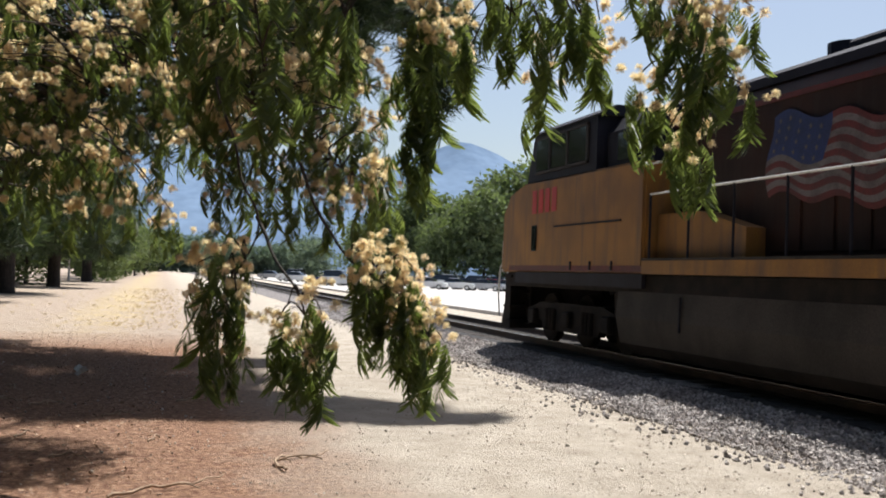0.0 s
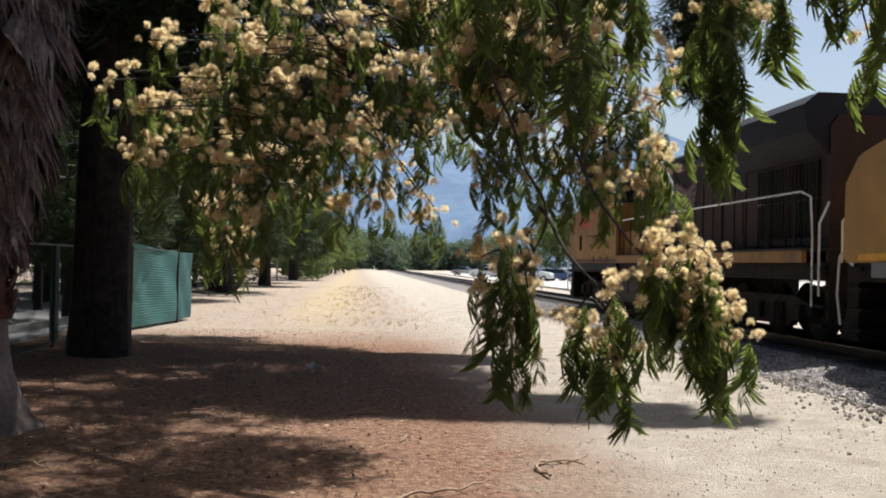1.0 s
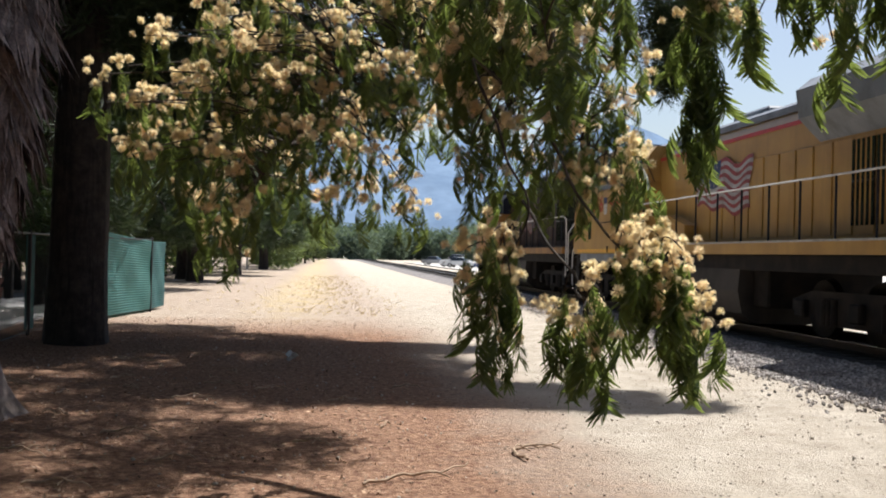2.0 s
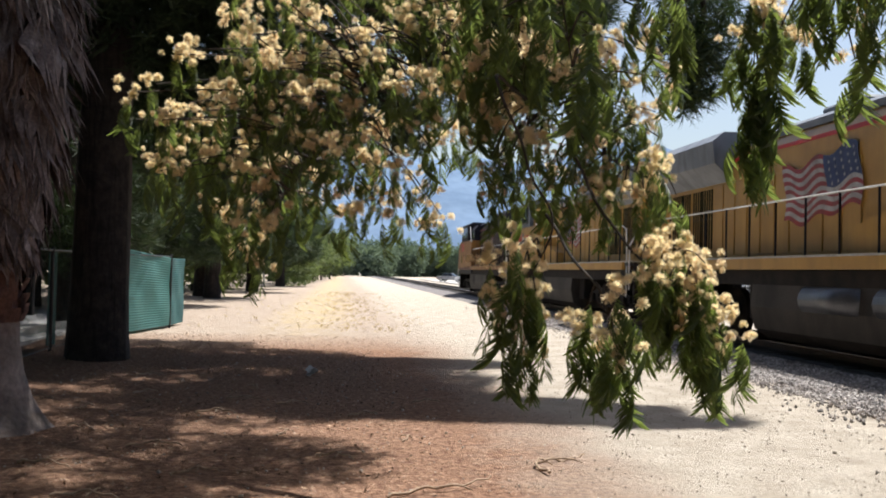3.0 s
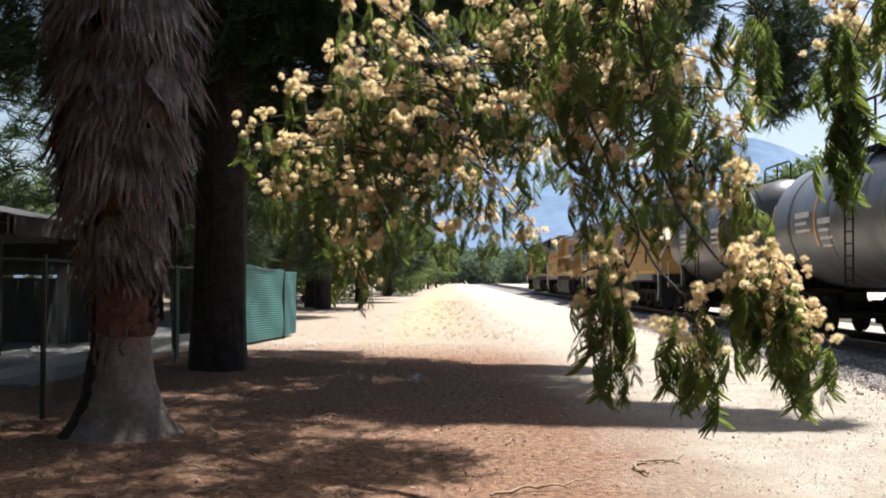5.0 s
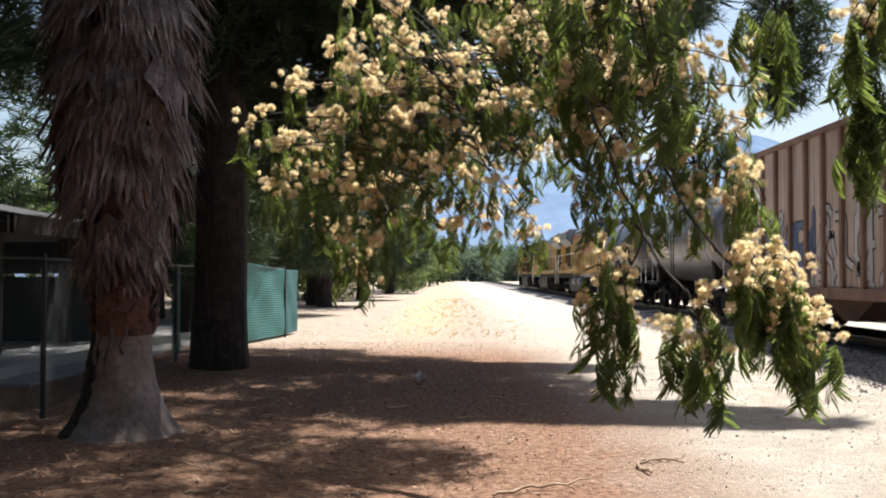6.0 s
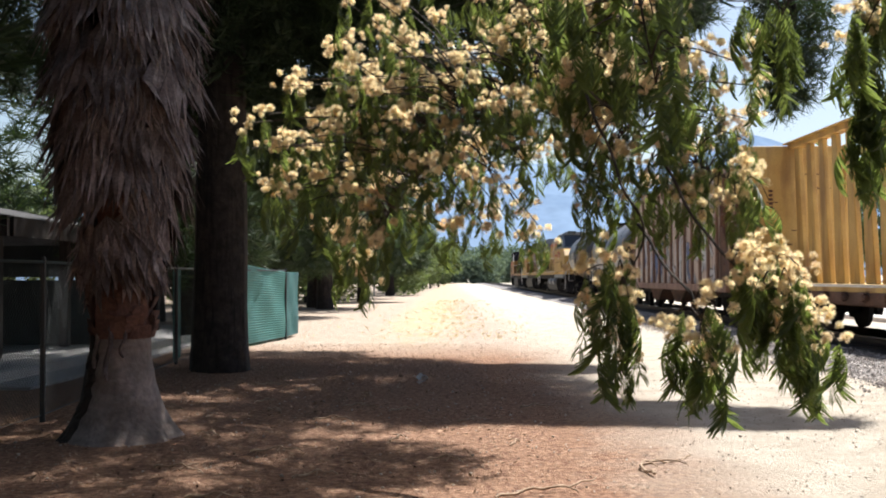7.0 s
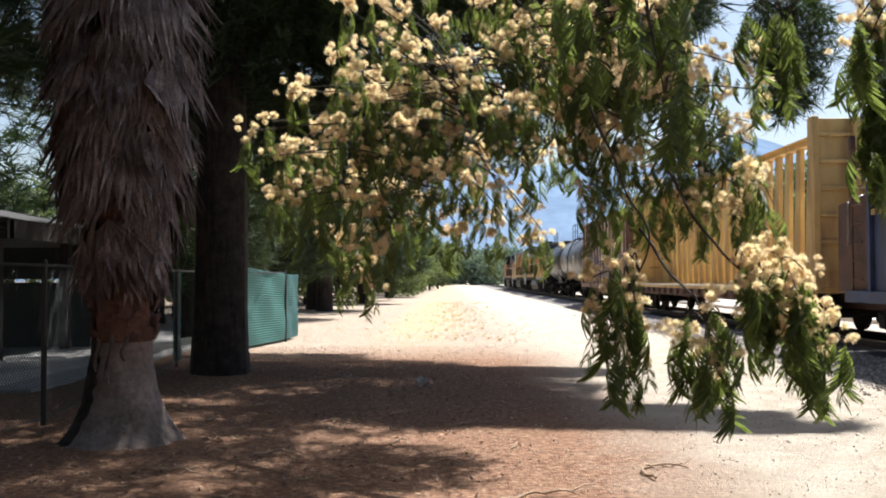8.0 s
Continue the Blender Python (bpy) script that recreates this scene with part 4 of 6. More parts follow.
M["roofdirty"] = mat("sooty_grey_paint", (0.022, 0.022, 0.032), (0.014, 0.0135, 0.018), 1.5, rough=0.6, grain=0.15, spec=0.15)
M["tankgrey"] = mat("fuel_tank_grey", (0.055, 0.048, 0.043), (0.028, 0.025, 0.023), 1.1, rough=0.6, streak=((0.06, 0.05, 0.045), (3, 3, 0.6), 0.8), spec=0.15)
M["red"] = mat("red_paint", (0.50, 0.03, 0.025), (0.40, 0.03, 0.03), 3, rough=0.45)
M["white"] = mat("white_paint", (0.72, 0.71, 0.68), (0.58, 0.56, 0.53), 3, rough=0.5)
M["flagblue"] = mat("blue_paint", (0.025, 0.04, 0.13), (0.02, 0.03, 0.09), 3, rough=0.45)
M["reflector"] = mat("yellow_reflector", (0.80, 0.42, 0.03), (0.7, 0.36, 0.03), 5, rough=0.4)
M["stencil"] = mat("ochre_stencil", (0.42, 0.27, 0.07), (0.30, 0.19, 0.06), 5, rough=0.6)
M["reservoir"] = mat("dull_steel", (0.13, 0.135, 0.15), (0.08, 0.08, 0.09), 2, rough=0.42, metal=0.5)
M["glass_dark"] = mat("cab_glass", (0.012, 0.014, 0.016), (0.018, 0.02, 0.022), 2, rough=0.06, grain=0.0, spec=0.8)
M["chrome"] = mat("worn_steel", (0.62, 0.62, 0.62), (0.45, 0.44, 0.43), 4, rough=0.35, metal=0.8)
M["tankblack"] = mat("tank_car_paint", (0.16, 0.165, 0.175), (0.09, 0.09, 0.095), 0.9, rough=0.38, grain=0.08, streak=((0.05, 0.042, 0.038), (0.7, 3.5, 0.6), 0.8))
M["tankdark"] = mat("black_tank_paint", (0.07, 0.07, 0.075), (0.04, 0.04, 0.043), 0.9, rough=0.36, grain=0.08, streak=((0.10, 0.085, 0.075), (0.7, 3.5, 0.6), 0.6))
M["hopper"] = mat("hopper_paint", (0.54, 0.45, 0.39), (0.45, 0.36, 0.30), 0.8, rough=0.7, grain=0.1, streak=((0.20, 0.11, 0.075), (3, 4, 0.35), 0.75))
M["hopper_rib"] = mat("hopper_rib_paint", (0.27, 0.16, 0.115), (0.20, 0.115, 0.085), 1.2, rough=0.75, streak=((0.12, 0.065, 0.045), (3, 3, 0.5), 0.7))
M["rust"] = mat("brown_rust", (0.13, 0.065, 0.042), (0.075, 0.042, 0.03), 2, rough=0.85, bump=0.3)
M["lumber"] = mat("lumber_car_yellow", (0.62, 0.42, 0.15), (0.52, 0.33, 0.11), 1.1, rough=0.65, grain=0.12, streak=((0.25, 0.13, 0.06), (2.5, 2.5, 0.45), 0.7))
M["bluecar"] = mat("blue_hopper_paint", (0.05, 0.075, 0.16), (0.035, 0.05, 0.11), 1.2, rough=0.6, streak=((0.06, 0.045, 0.04), (3, 3, 0.5), 0.7))
M["graf_a"] = mat("spray_white", (0.52, 0.52, 0.54), (0.40, 0.40, 0.43), 2, rough=0.6)
M["graf_b"] = mat("spray_blue", (0.10, 0.15, 0.30), (0.08, 0.11, 0.22), 2, rough=0.6)
M["graf_c"] = mat("spray_black", (0.025, 0.025, 0.03), (0.05, 0.045, 0.05), 2, rough=0.6)

WHEELS = []  # every wheelset with its rolling radius


def wheelset(parent, y, r):
    bm = bmesh.new()
    tube(bm, [(-0.9, 0, 0), (0.9, 0, 0)], 0.085, 8)
    for s in (-1, 1):
        a, b = s * 0.69, s * 0.83
        tube(bm, [(a, 0, 0), (a + s * 0.035, 0, 0), (a + s * 0.04, 0, 0), (b, 0, 0)], [r + 0.028, r + 0.028, r, r - 0.004], 24)
        tube(bm, [(b, 0, 0), (b + s * 0.004, 0, 0), (b + s * 0.02, 0, 0)], [r * 0.8, r * 0.78, r * 0.3], 16)
        for k in range(6):
            a2 = k * math.pi / 3
            tube(bm, [(b + s * 0.012, math.cos(a2) * r * 0.5, math.sin(a2) * r * 0.5), (b + s * 0.026, math.cos(a2) * r * 0.5, math.sin(a2) * r * 0.5)], r * 0.07, 6)
    w = part("wheelset", bm, M["steel_dark"], parent, "worn steel wheels on an axle")
    w.location = (0, y, r)
    WHEELS.append((w, r))
    return w


def truck(parent, y, axles, pitch, r, wide=1.12):
    """A bogie: side frames with journal boxes and springs, brake rigging, wheelsets."""
    half = (axles - 1) * pitch / 2
    for s in (-1, 1):
        bm = bmesh.new()
        x0, x1 = sorted((s * (wide - 0.08), s * (wide + 0.08)))
        pts = [(y - half - 0.45, r - 0.05), (y - half - 0.45, r + 0.16), (y - half + 0.3, r + 0.34), (y + half - 0.3, r + 0.34), (y + half + 0.45, r + 0.16), (y + half + 0.45, r - 0.05), (y + half - 0.35, r - 0.06), (y + half - 0.5, r - 0.25), (y - half + 0.5, r - 0.25), (y - half + 0.35, r - 0.06)]
        side_prism(bm, pts, x0, x1)
        for k in range(axles):
            yy = y - half + k * pitch
            x2, x3 = sorted((s * (wide + 0.06), s * (wide + 0.2)))
            bx(bm, x2, x3, yy - 0.17, yy + 0.17, r - 0.15, r + 0.17, 0.03)
            if k < axles - 1:
                for d in (-0.16, 0.0, 0.16):
                    yc = yy + pitch / 2 + d
                    tube(bm, [(s * (wide + 0.1), yc, r - 0.24), (s * (wide + 0.1), yc, r + 0.2)], 0.065, 8)
        part("side_frame", bm, M["steel_dark"], parent)
    bm = box(-wide, wide, y - 0.22, y + 0.22, r - 0.1, r + 0.3, 0.03)
    part("bolster", bm, M["steel_dark"], parent)
    for k in range(axles):
        wheelset(parent, y - half + k * pitch, r)


def coupler(parent, y, d):
    bm = bmesh.new()
    a, b = sorted((y, y + d * 0.45))
    bx(bm, -0.12, 0.12, a, b, 0.78, 1.0, 0.03)
    a, b = sorted((y + d * 0.38, y + d * 0.62))
    bx(bm, -0.17, 0.17, a, b, 0.74, 1.04, 0.05)
    part("coupler", bm, M["rust"], parent)


def bar(bm, a, b, r=0.02, seg=5):
    tube(bm, [a, b], r, seg)


def flag(parent, y0, y1, z0, z1, x, dirty=False):
    """A painted waving flag on the hood side: stripes and a blue field, laid a few millimetres proud."""
    n = 26
    verts, faces, mi = [], [], []
    for i in range(n + 1):
        u = i / n
        y = y0 + (y1 - y0) * u
        wave = 0.075 * math.sin(u * 15.0) + 0.07 * math.sin(u * 5 + 1) - 0.1 * u
        for k in range(14):
            v = k / 13
            verts.append((x, y + 0.10 * math.sin(v * 5), z0 + (z1 - z0) * (0.12 + 0.76 * v) + wave))
    for i in range(n):
        for k in range(13):
            a = i * 14 + k
            faces.append((a, a + 1, a + 15, a + 14))
            mi.append(2 if (i < n * 0.42 and k >= 6) else k % 2)
    me = raw("flag_painting", verts, faces, [M["flag_red_dirty"], M["flag_white_dirty"], M["flagblue"]] if dirty else [M["flag_red"], M["flag_white"], M["flagblue"]], parent, "painted waving striped flag", mi)
    star = None
    for i in range(5):
        for k in range(4):
            u = 0.05 + 0.075 * i
            wave = 0.075 * math.sin(u * 15.0) + 0.07 * math.sin(u * 5 + 1) - 0.1 * u
            v = 0.53 + 0.12 * k
            if star is None:
                pts = [((0.045 if j % 2 == 0 else 0.018) * math.sin(j * math.pi / 5), (0.045 if j % 2 == 0 else 0.018) * math.cos(j * math.pi / 5)) for j in range(10)]
                ob = star = part("star", side_prism(bmesh.new(), pts, -0.006, -0.003), M["flag_white_dirty"] if dirty else M["flag_white"], me)
            else:
                ob = new("star", star.data)
                ob.parent = me
            ob.location = (x if x < 0 else x + 0.009, y0 + (y1 - y0) * u + 0.1 * math.sin(v * 5), z0 + (z1 - z0) * (0.12 + 0.76 * v) + wave)
    return me


def locomotive(u0, paint, roof, label, flip=False, number="", wings=False, sooty=False):
    """Wide-cab road diesel, 20.7 m long. y runs back from the nose (negative); x = -1.55 is the side by the camera."""
    L = 20.7
    root = empty("locomotive", pose(0, 0, 0), label, "locomotive", "cars of the train")
    near = 1 if flip else -1

    # frame, walkway, sill stripe
    part("underframe", box(-1.45, 1.45, -L + 0.2, -0.25, 1.18, 1.5, 0.02), M["steel_dark"], root)
    sill = bmesh.new()
    for s in (-1, 1):
        a, b = sorted((s * 1.47, s * 1.56))
        bx(sill, a, b, -L + 0.9, -7.0, 1.50, 1.72)
    part("side_sill", sill, [paint], root, "painted side sill stripe")
    for s in (-1, 1):
        part("cab_sill", box(*sorted((s * 1.47, s * 1.545)), -7.0, -1.0, 1.26, 1.50), roof, root, "grey sill under the cab")
        part("reflective_stripe", box(*sorted((s * 1.548, s * 1.556)), -7.0, -0.6, 1.53, 1.64), M["flag_red_dirty"] if sooty else M["reflector"], root)
    part("walkway", box(-1.57, 1.57, -L + 0.85, -7.0, 1.72, 1.76), M["chrome"] if not sooty else M["tankgrey"], root, "bare steel walkway edge")
    # body block of the cab: full width, sloping nose
    bm = bmesh.new()
    side_prism(bm, [(-7.0, 1.5), (-7.0, 3.42), (-1.45, 3.46), (-0.55, 3.28), (-0.12, 2.85), (-0.05, 1.5)], -1.55, 1.55)
    bmesh.ops.bevel(bm, geom=[e for e in bm.edges], offset=0.05, segments=2, affect='EDGES')
    body = part("cab_body", bm, paint, root, "painted wide cab body and nose")
    # cab upper part with windows
    bm = bmesh.new()
    side_prism(bm, [(-5.0, 3.42), (-5.0, 4.5), (-1.85, 4.5), (-1.45, 3.44)], -1.5, 1.5)
    cab = part("cab", bm, roof, root, "dark cab with slanted windscreen")
    bm = bmesh.new()
    prism(bm, [(-1.56, 4.46), (-1.2, 4.66), (1.2, 4.66), (1.56, 4.46)], -5.15, -1.7)
    part("cab_roof", bm, roof, root)
    for s in (-1, 1):
        a, b = sorted((s * 1.495, s * 1.525))
        for y0, y1 in ((-4.55, -3.75), (-3.6, -2.85), (-2.65, -2.0)):
            part("window", box(a, b, y0, y1, 3.66, 4.32, 0.005), M["glass_dark"], cab, "dark cab side window")
        fr = bmesh.new()
        c, d = sorted((s * 1.50, s * 1.54))
        bx(fr, c, d, -4.65, -1.95, 3.60, 3.65)
        bx(fr, c, d, -4.65, -1.95, 4.33, 4.38)
        for y0 in (-4.65, -3.7, -2.78):
            bx(fr, c, d, y0, y0 + 0.07, 3.6, 4.38)
        part("window_frame", fr, M["tankgrey"], cab)
    ws = bmesh.new()
    for a, b in ((-1.35, -0.12), (0.12, 1.35)):
        v = [ws.verts.new(p) for p in ((a, -1.46, 3.55), (b, -1.46, 3.55), (b, -1.80, 4.4), (a, -1.80, 4.4))]
        ws.faces.new(v)
    part("windscreen", ws, M["glass_dark"], cab)
    for s in (-1, 1):
        a, b = sorted((s * 0.5, s * 1.1))
        nb = part("number_board", box(a, b, -1.75, -1.66, 4.50, 4.72, 0.01), M["glass_dark"], root)
    # long hood, its doors, radiator section and roof gear
    bm = bmesh.new()
    prism(bm, [(-0.98, 1.74), (-0.98, 4.05), (-0.82, 4.28), (0.82, 4.28), (0.98, 4.05), (0.98, 1.74)], -L + 1.0, -6.9)
    hood_paint = M["soot"] if sooty else paint
    hood = part("long_hood", bm, hood_paint, root, "painted engine hood with door panels")
    bm = bmesh.new()
    prism(bm, [(-0.86, 4.285), (-0.86, 4.42), (-0.7, 4.52), (0.7, 4.52), (0.86, 4.42), (0.86, 4.285)], -L + 5.2, -5.2)
    bx(bm, -0.5, 0.5, -12.2, -10.6, 4.52, 4.72, 0.05)
    tube(bm, [(0, -10.0, 4.5), (0, -10.0, 4.85)], 0.28, 14)
    part("hood_roof", bm, roof, root)
    bm = bmesh.new()
    prism(bm, [(-1.0, 3.55), (-1.42, 3.95), (-1.48, 4.45), (-1.2, 4.68), (1.2, 4.68), (1.48, 4.45), (1.42, 3.95), (1.0, 3.55)], -L + 1.05, -L + 5.3)
    part("radiator_wing", bm, roof, root, "overhanging grey radiator housing")
    # inverter cabinet behind the cab
    bm = bmesh.new()
    side_prism(bm, [(-9.6, 1.76), (-9.6, 2.2), (-8.3, 2.5), (-7.05, 2.5), (-7.05, 1.76)], -1.3, 1.3)
    part("equipment_box", bm, paint, root)
    bm = bmesh.new()
    prism(bm, [(-1.35, 3.4), (-1.35, 4.1), (-1.1, 4.4), (1.1, 4.4), (1.35, 4.1), (1.35, 3.4)], -6.95, -5.15)
    part("blower_housing", bm, roof if sooty else paint, root)
    for s in (-1, 1):
        for i in range(14):
            y = -10.1 - i * 0.68
            if y < -L + 1.6:
                break
            d = bmesh.new()
            a, b = sorted((s * 0.98, s * 1.005))
            bx(d, a, b, y - 0.3, y + 0.3, 1.85, 3.5, 0.008)
            part("hood_door", d, hood_paint, hood)
        g = bmesh.new()
        a, b = sorted((s * 0.99, s * 1.02))
        for y0 in (-L + 1.4, -L + 2.9):
            for k in range(9):
                bx(g, a, b, y0 + k * 0.15, y0 + k * 0.15 + 0.07, 2.0, 3.45)
        part("grille", g, M["glass_dark"], hood, "dark radiator intake slats")
        v = box(*sorted((s * 1.35, s * 1.365)), -6.5, -5.6, 3.55, 4.05)
        part("vent", v, M["glass_dark"], root, "dark blower vent")
        c = bmesh.new()
        a, b = sorted((s * 1.55, s * 1.575))
        bx(c, a, b, -2.25, -1.98, 1.95, 2.5, 0.01)
        part("side_window", c, M["glass_dark"], body)
        h = bmesh.new()
        bx(h, a, b, -6.2, -3.2, 2.42, 2.45)
        part("seam", h, M["roofdirty"], body)
        for y0 in (-4.1, -5.0, -5.9):
            j = box(a, b, y0, y0 + 0.05, 1.55, 1.72)
            part("jack_pad", j, M["roofdirty"], body)
        # handrails, posts and steps
        r = bmesh.new()
        x = s * 1.5
        tube(r, [(x, -7.15, 2.82), (x, -L + 1.1, 2.82), (x, -L + 0.7, 2.7), (x, -L + 0.62, 2.0), (x, -L + 0.62, 0.7)], 0.021, 6)
        part("handrail", r, M["white"], root, "pale steel handrail")
        for k in range(11):
            y = -7.15 - k * 1.22
            p = bmesh.new()
            bar(p, (x, y, 1.72), (x, y, 2.82), 0.022)
            part("rail_post", p, M["roofdirty"], root)
        for end in (-0.35, -L + 0.45):
            well = part("step_well", box(*sorted((s * 0.98, s * 1.02)), end - 0.3, end + 0.25, 0.3, 1.5), M["steel_dark"], root)
            for k in range(4):
                part("step", box(*sorted((s * 1.0, s * 1.5)), end - 0.25, end + 0.2, 0.35 + k * 0.34, 0.40 + k * 0.34), M["steel_dark"], well)
        for pts in ([(s * 1.5, -0.05, 1.7), (s * 1.53, 0.05, 1.6), (s * 1.53, 0.12, 0.95), (s * 1.53, 0.0, 0.45)], [(s * 1.2, 0.0, 2.6), (s * 1.45, 0.12, 2.2), (s * 1.45, 0.12, 1.5)], [(s * 1.2, -L + 0.6, 2.6), (s * 1.5, -L + 0.35, 2.2), (s * 1.5, -L + 0.35, 0.9)]):
            hr = bmesh.new()
            tube(hr, pts, 0.022, 6)
            part("grab_iron", hr, M["white"], root)
        mi = bmesh.new()
        tube(mi, [(s * 1.55, -6.3, 4.3), (s * 1.62, -7.2, 3.3), (s * 1.6, -7.8, 3.3)], 0.022, 5)
        part("wind_deflector", mi, M["white"], root, "thin pale bracket")
    # fuel tank, underbody
    bm = bmesh.new()
    prism(bm, [(-1.46, 1.2), (-1.50, 0.75), (-1.40, 0.30), (-1.1, 0.10), (1.1, 0.10), (1.40, 0.30), (1.50, 0.75), (1.46, 1.2)], -13.15, -6.0)
    ft = part("fuel_tank", bm, M["tankgrey"], root, "grimy grey steel fuel tank")
    sm = box(-1.515, -1.49, -8.2, -8.16, 0.6, 1.15)
    part("seam", sm, M["roofdirty"], ft)
    if flip:
        for y in (-7.4, -9.9):
            ar = bmesh.new()
            tube(ar, [(near * 1.35, y - 0.95, 0.95), (near * 1.35, y + 0.95, 0.95)], 0.27, 14)
            part("air_reservoir", ar, M["reservoir"], root, "dull steel air reservoir", smooth=True)
    part("equipment_case", box(-1.2, 1.2, -13.9, -13.2, 0.45, 1.2, 0.04), M["steel_dark"], root)
    part("equipment_case", box(-1.2, 1.2, -5.9, -5.3, 0.5, 1.2, 0.04), M["steel_dark"], root)
    truck(root, -3.3, 3, 1.85, 0.53)
    truck(root, -L + 3.5, 3, 1.85, 0.53)
    # pilot with plough and lamps
    bm = bmesh.new()
    side_prism(bm, [(-0.35, 1.3), (-0.35, 0.2), (0.25, 0.2), (0.02, 0.75), (0.0, 1.5)], -1.4, 1.4)
    part("pilot", bm, M["steel_dark"], root, "black snow plough pilot")
    part("end_sheet", box(-1.4, 1.4, -L + 0.15, -L + 0.3, 0.5, 1.72), M["steel_dark"], root)
    coupler(root, -0.1, 1)
    coupler(root, -L + 0.3, -1)
    # paint scheme: red line, flag, numbers
    for s in (-1, 1):
        ln = bmesh.new()
        bx(ln, *sorted((s * 0.98, s * 0.995)), -L + 5.3, -6.95, 3.98, 4.06)
        part("red_line", ln, M["flag_red_dirty"] if sooty else M["red"], hood)
    side = near * 1.56
    turn = pose(0, 0, 0, 90, 0, -90 if near < 0 else 90)
    if near < 0:
        flag(root, -9.7, -12.6, 2.38, 3.86, -1.02, sooty)
        lx, start = -1.556, -2.15
    else:
        flag(root, -9.8, -12.7, 2.38, 3.86, 1.02)
        lx, start = 1.556, -4.5
    if number:
        lettering("road_number", number, 0.50, Matrix.Translation((lx, start, 2.78)) @ turn, M["red"], body, "red road number")
        lettering("slogan", "BUILDING AMERICA", 0.15, Matrix.Translation((lx, -4.2 if near < 0 else -15.5 + 9, 2.92)) @ turn, M["red"], body)
        bdg = bmesh.new()
        bx(bdg, *sorted((lx, lx + near * 0.004)), -3.95, -3.62, 3.0, 3.18, mi=0)
        for k in range(5):
            bx(bdg, *sorted((lx, lx + near * 0.004)), -3.95 + k * 0.067, -3.95 + k * 0.067 + 0.04, 2.68, 2.99, mi=1)
        part("emblem", bdg, [M["flagblue"], M["white"]], body, "small blue and white shield emblem")
        if flip:
            lettering("board_number", number, 0.16, Matrix.Translation((-0.1, -1.64, 4.54)) @ pose(0, 0, 0, 90, 0, 180), M["white"], nb)
    else:
        nb2 = bmesh.new()
        for k in range(4):
            bx(nb2, lx - 0.004, lx, -2.2 - k * 0.36, -1.95 - k * 0.36, 2.75, 3.25)
        part("road_number", nb2, M["red"], body, "faded red number marks")
    if wings:
        wg = bmesh.new()
        for s in (-1, 1):
            for k in range(3):
                side_prism(wg, [(-0.02 + 0.0 * k, 2.62 - k * 0.13), (-0.02, 2.53 - k * 0.13)] + [(0.003, 2.53 - k * 0.13), (0.003, 2.62 - k * 0.13)], *sorted((s * 0.15, s * (1.25 - 0.2 * k))))
        ob = part("nose_wings", wg, M["flagblue"], body, "blue winged nose emblem")
        ob.location = (0, -0.045, 0)
    return root, u0 + (L if flip else 0), flip


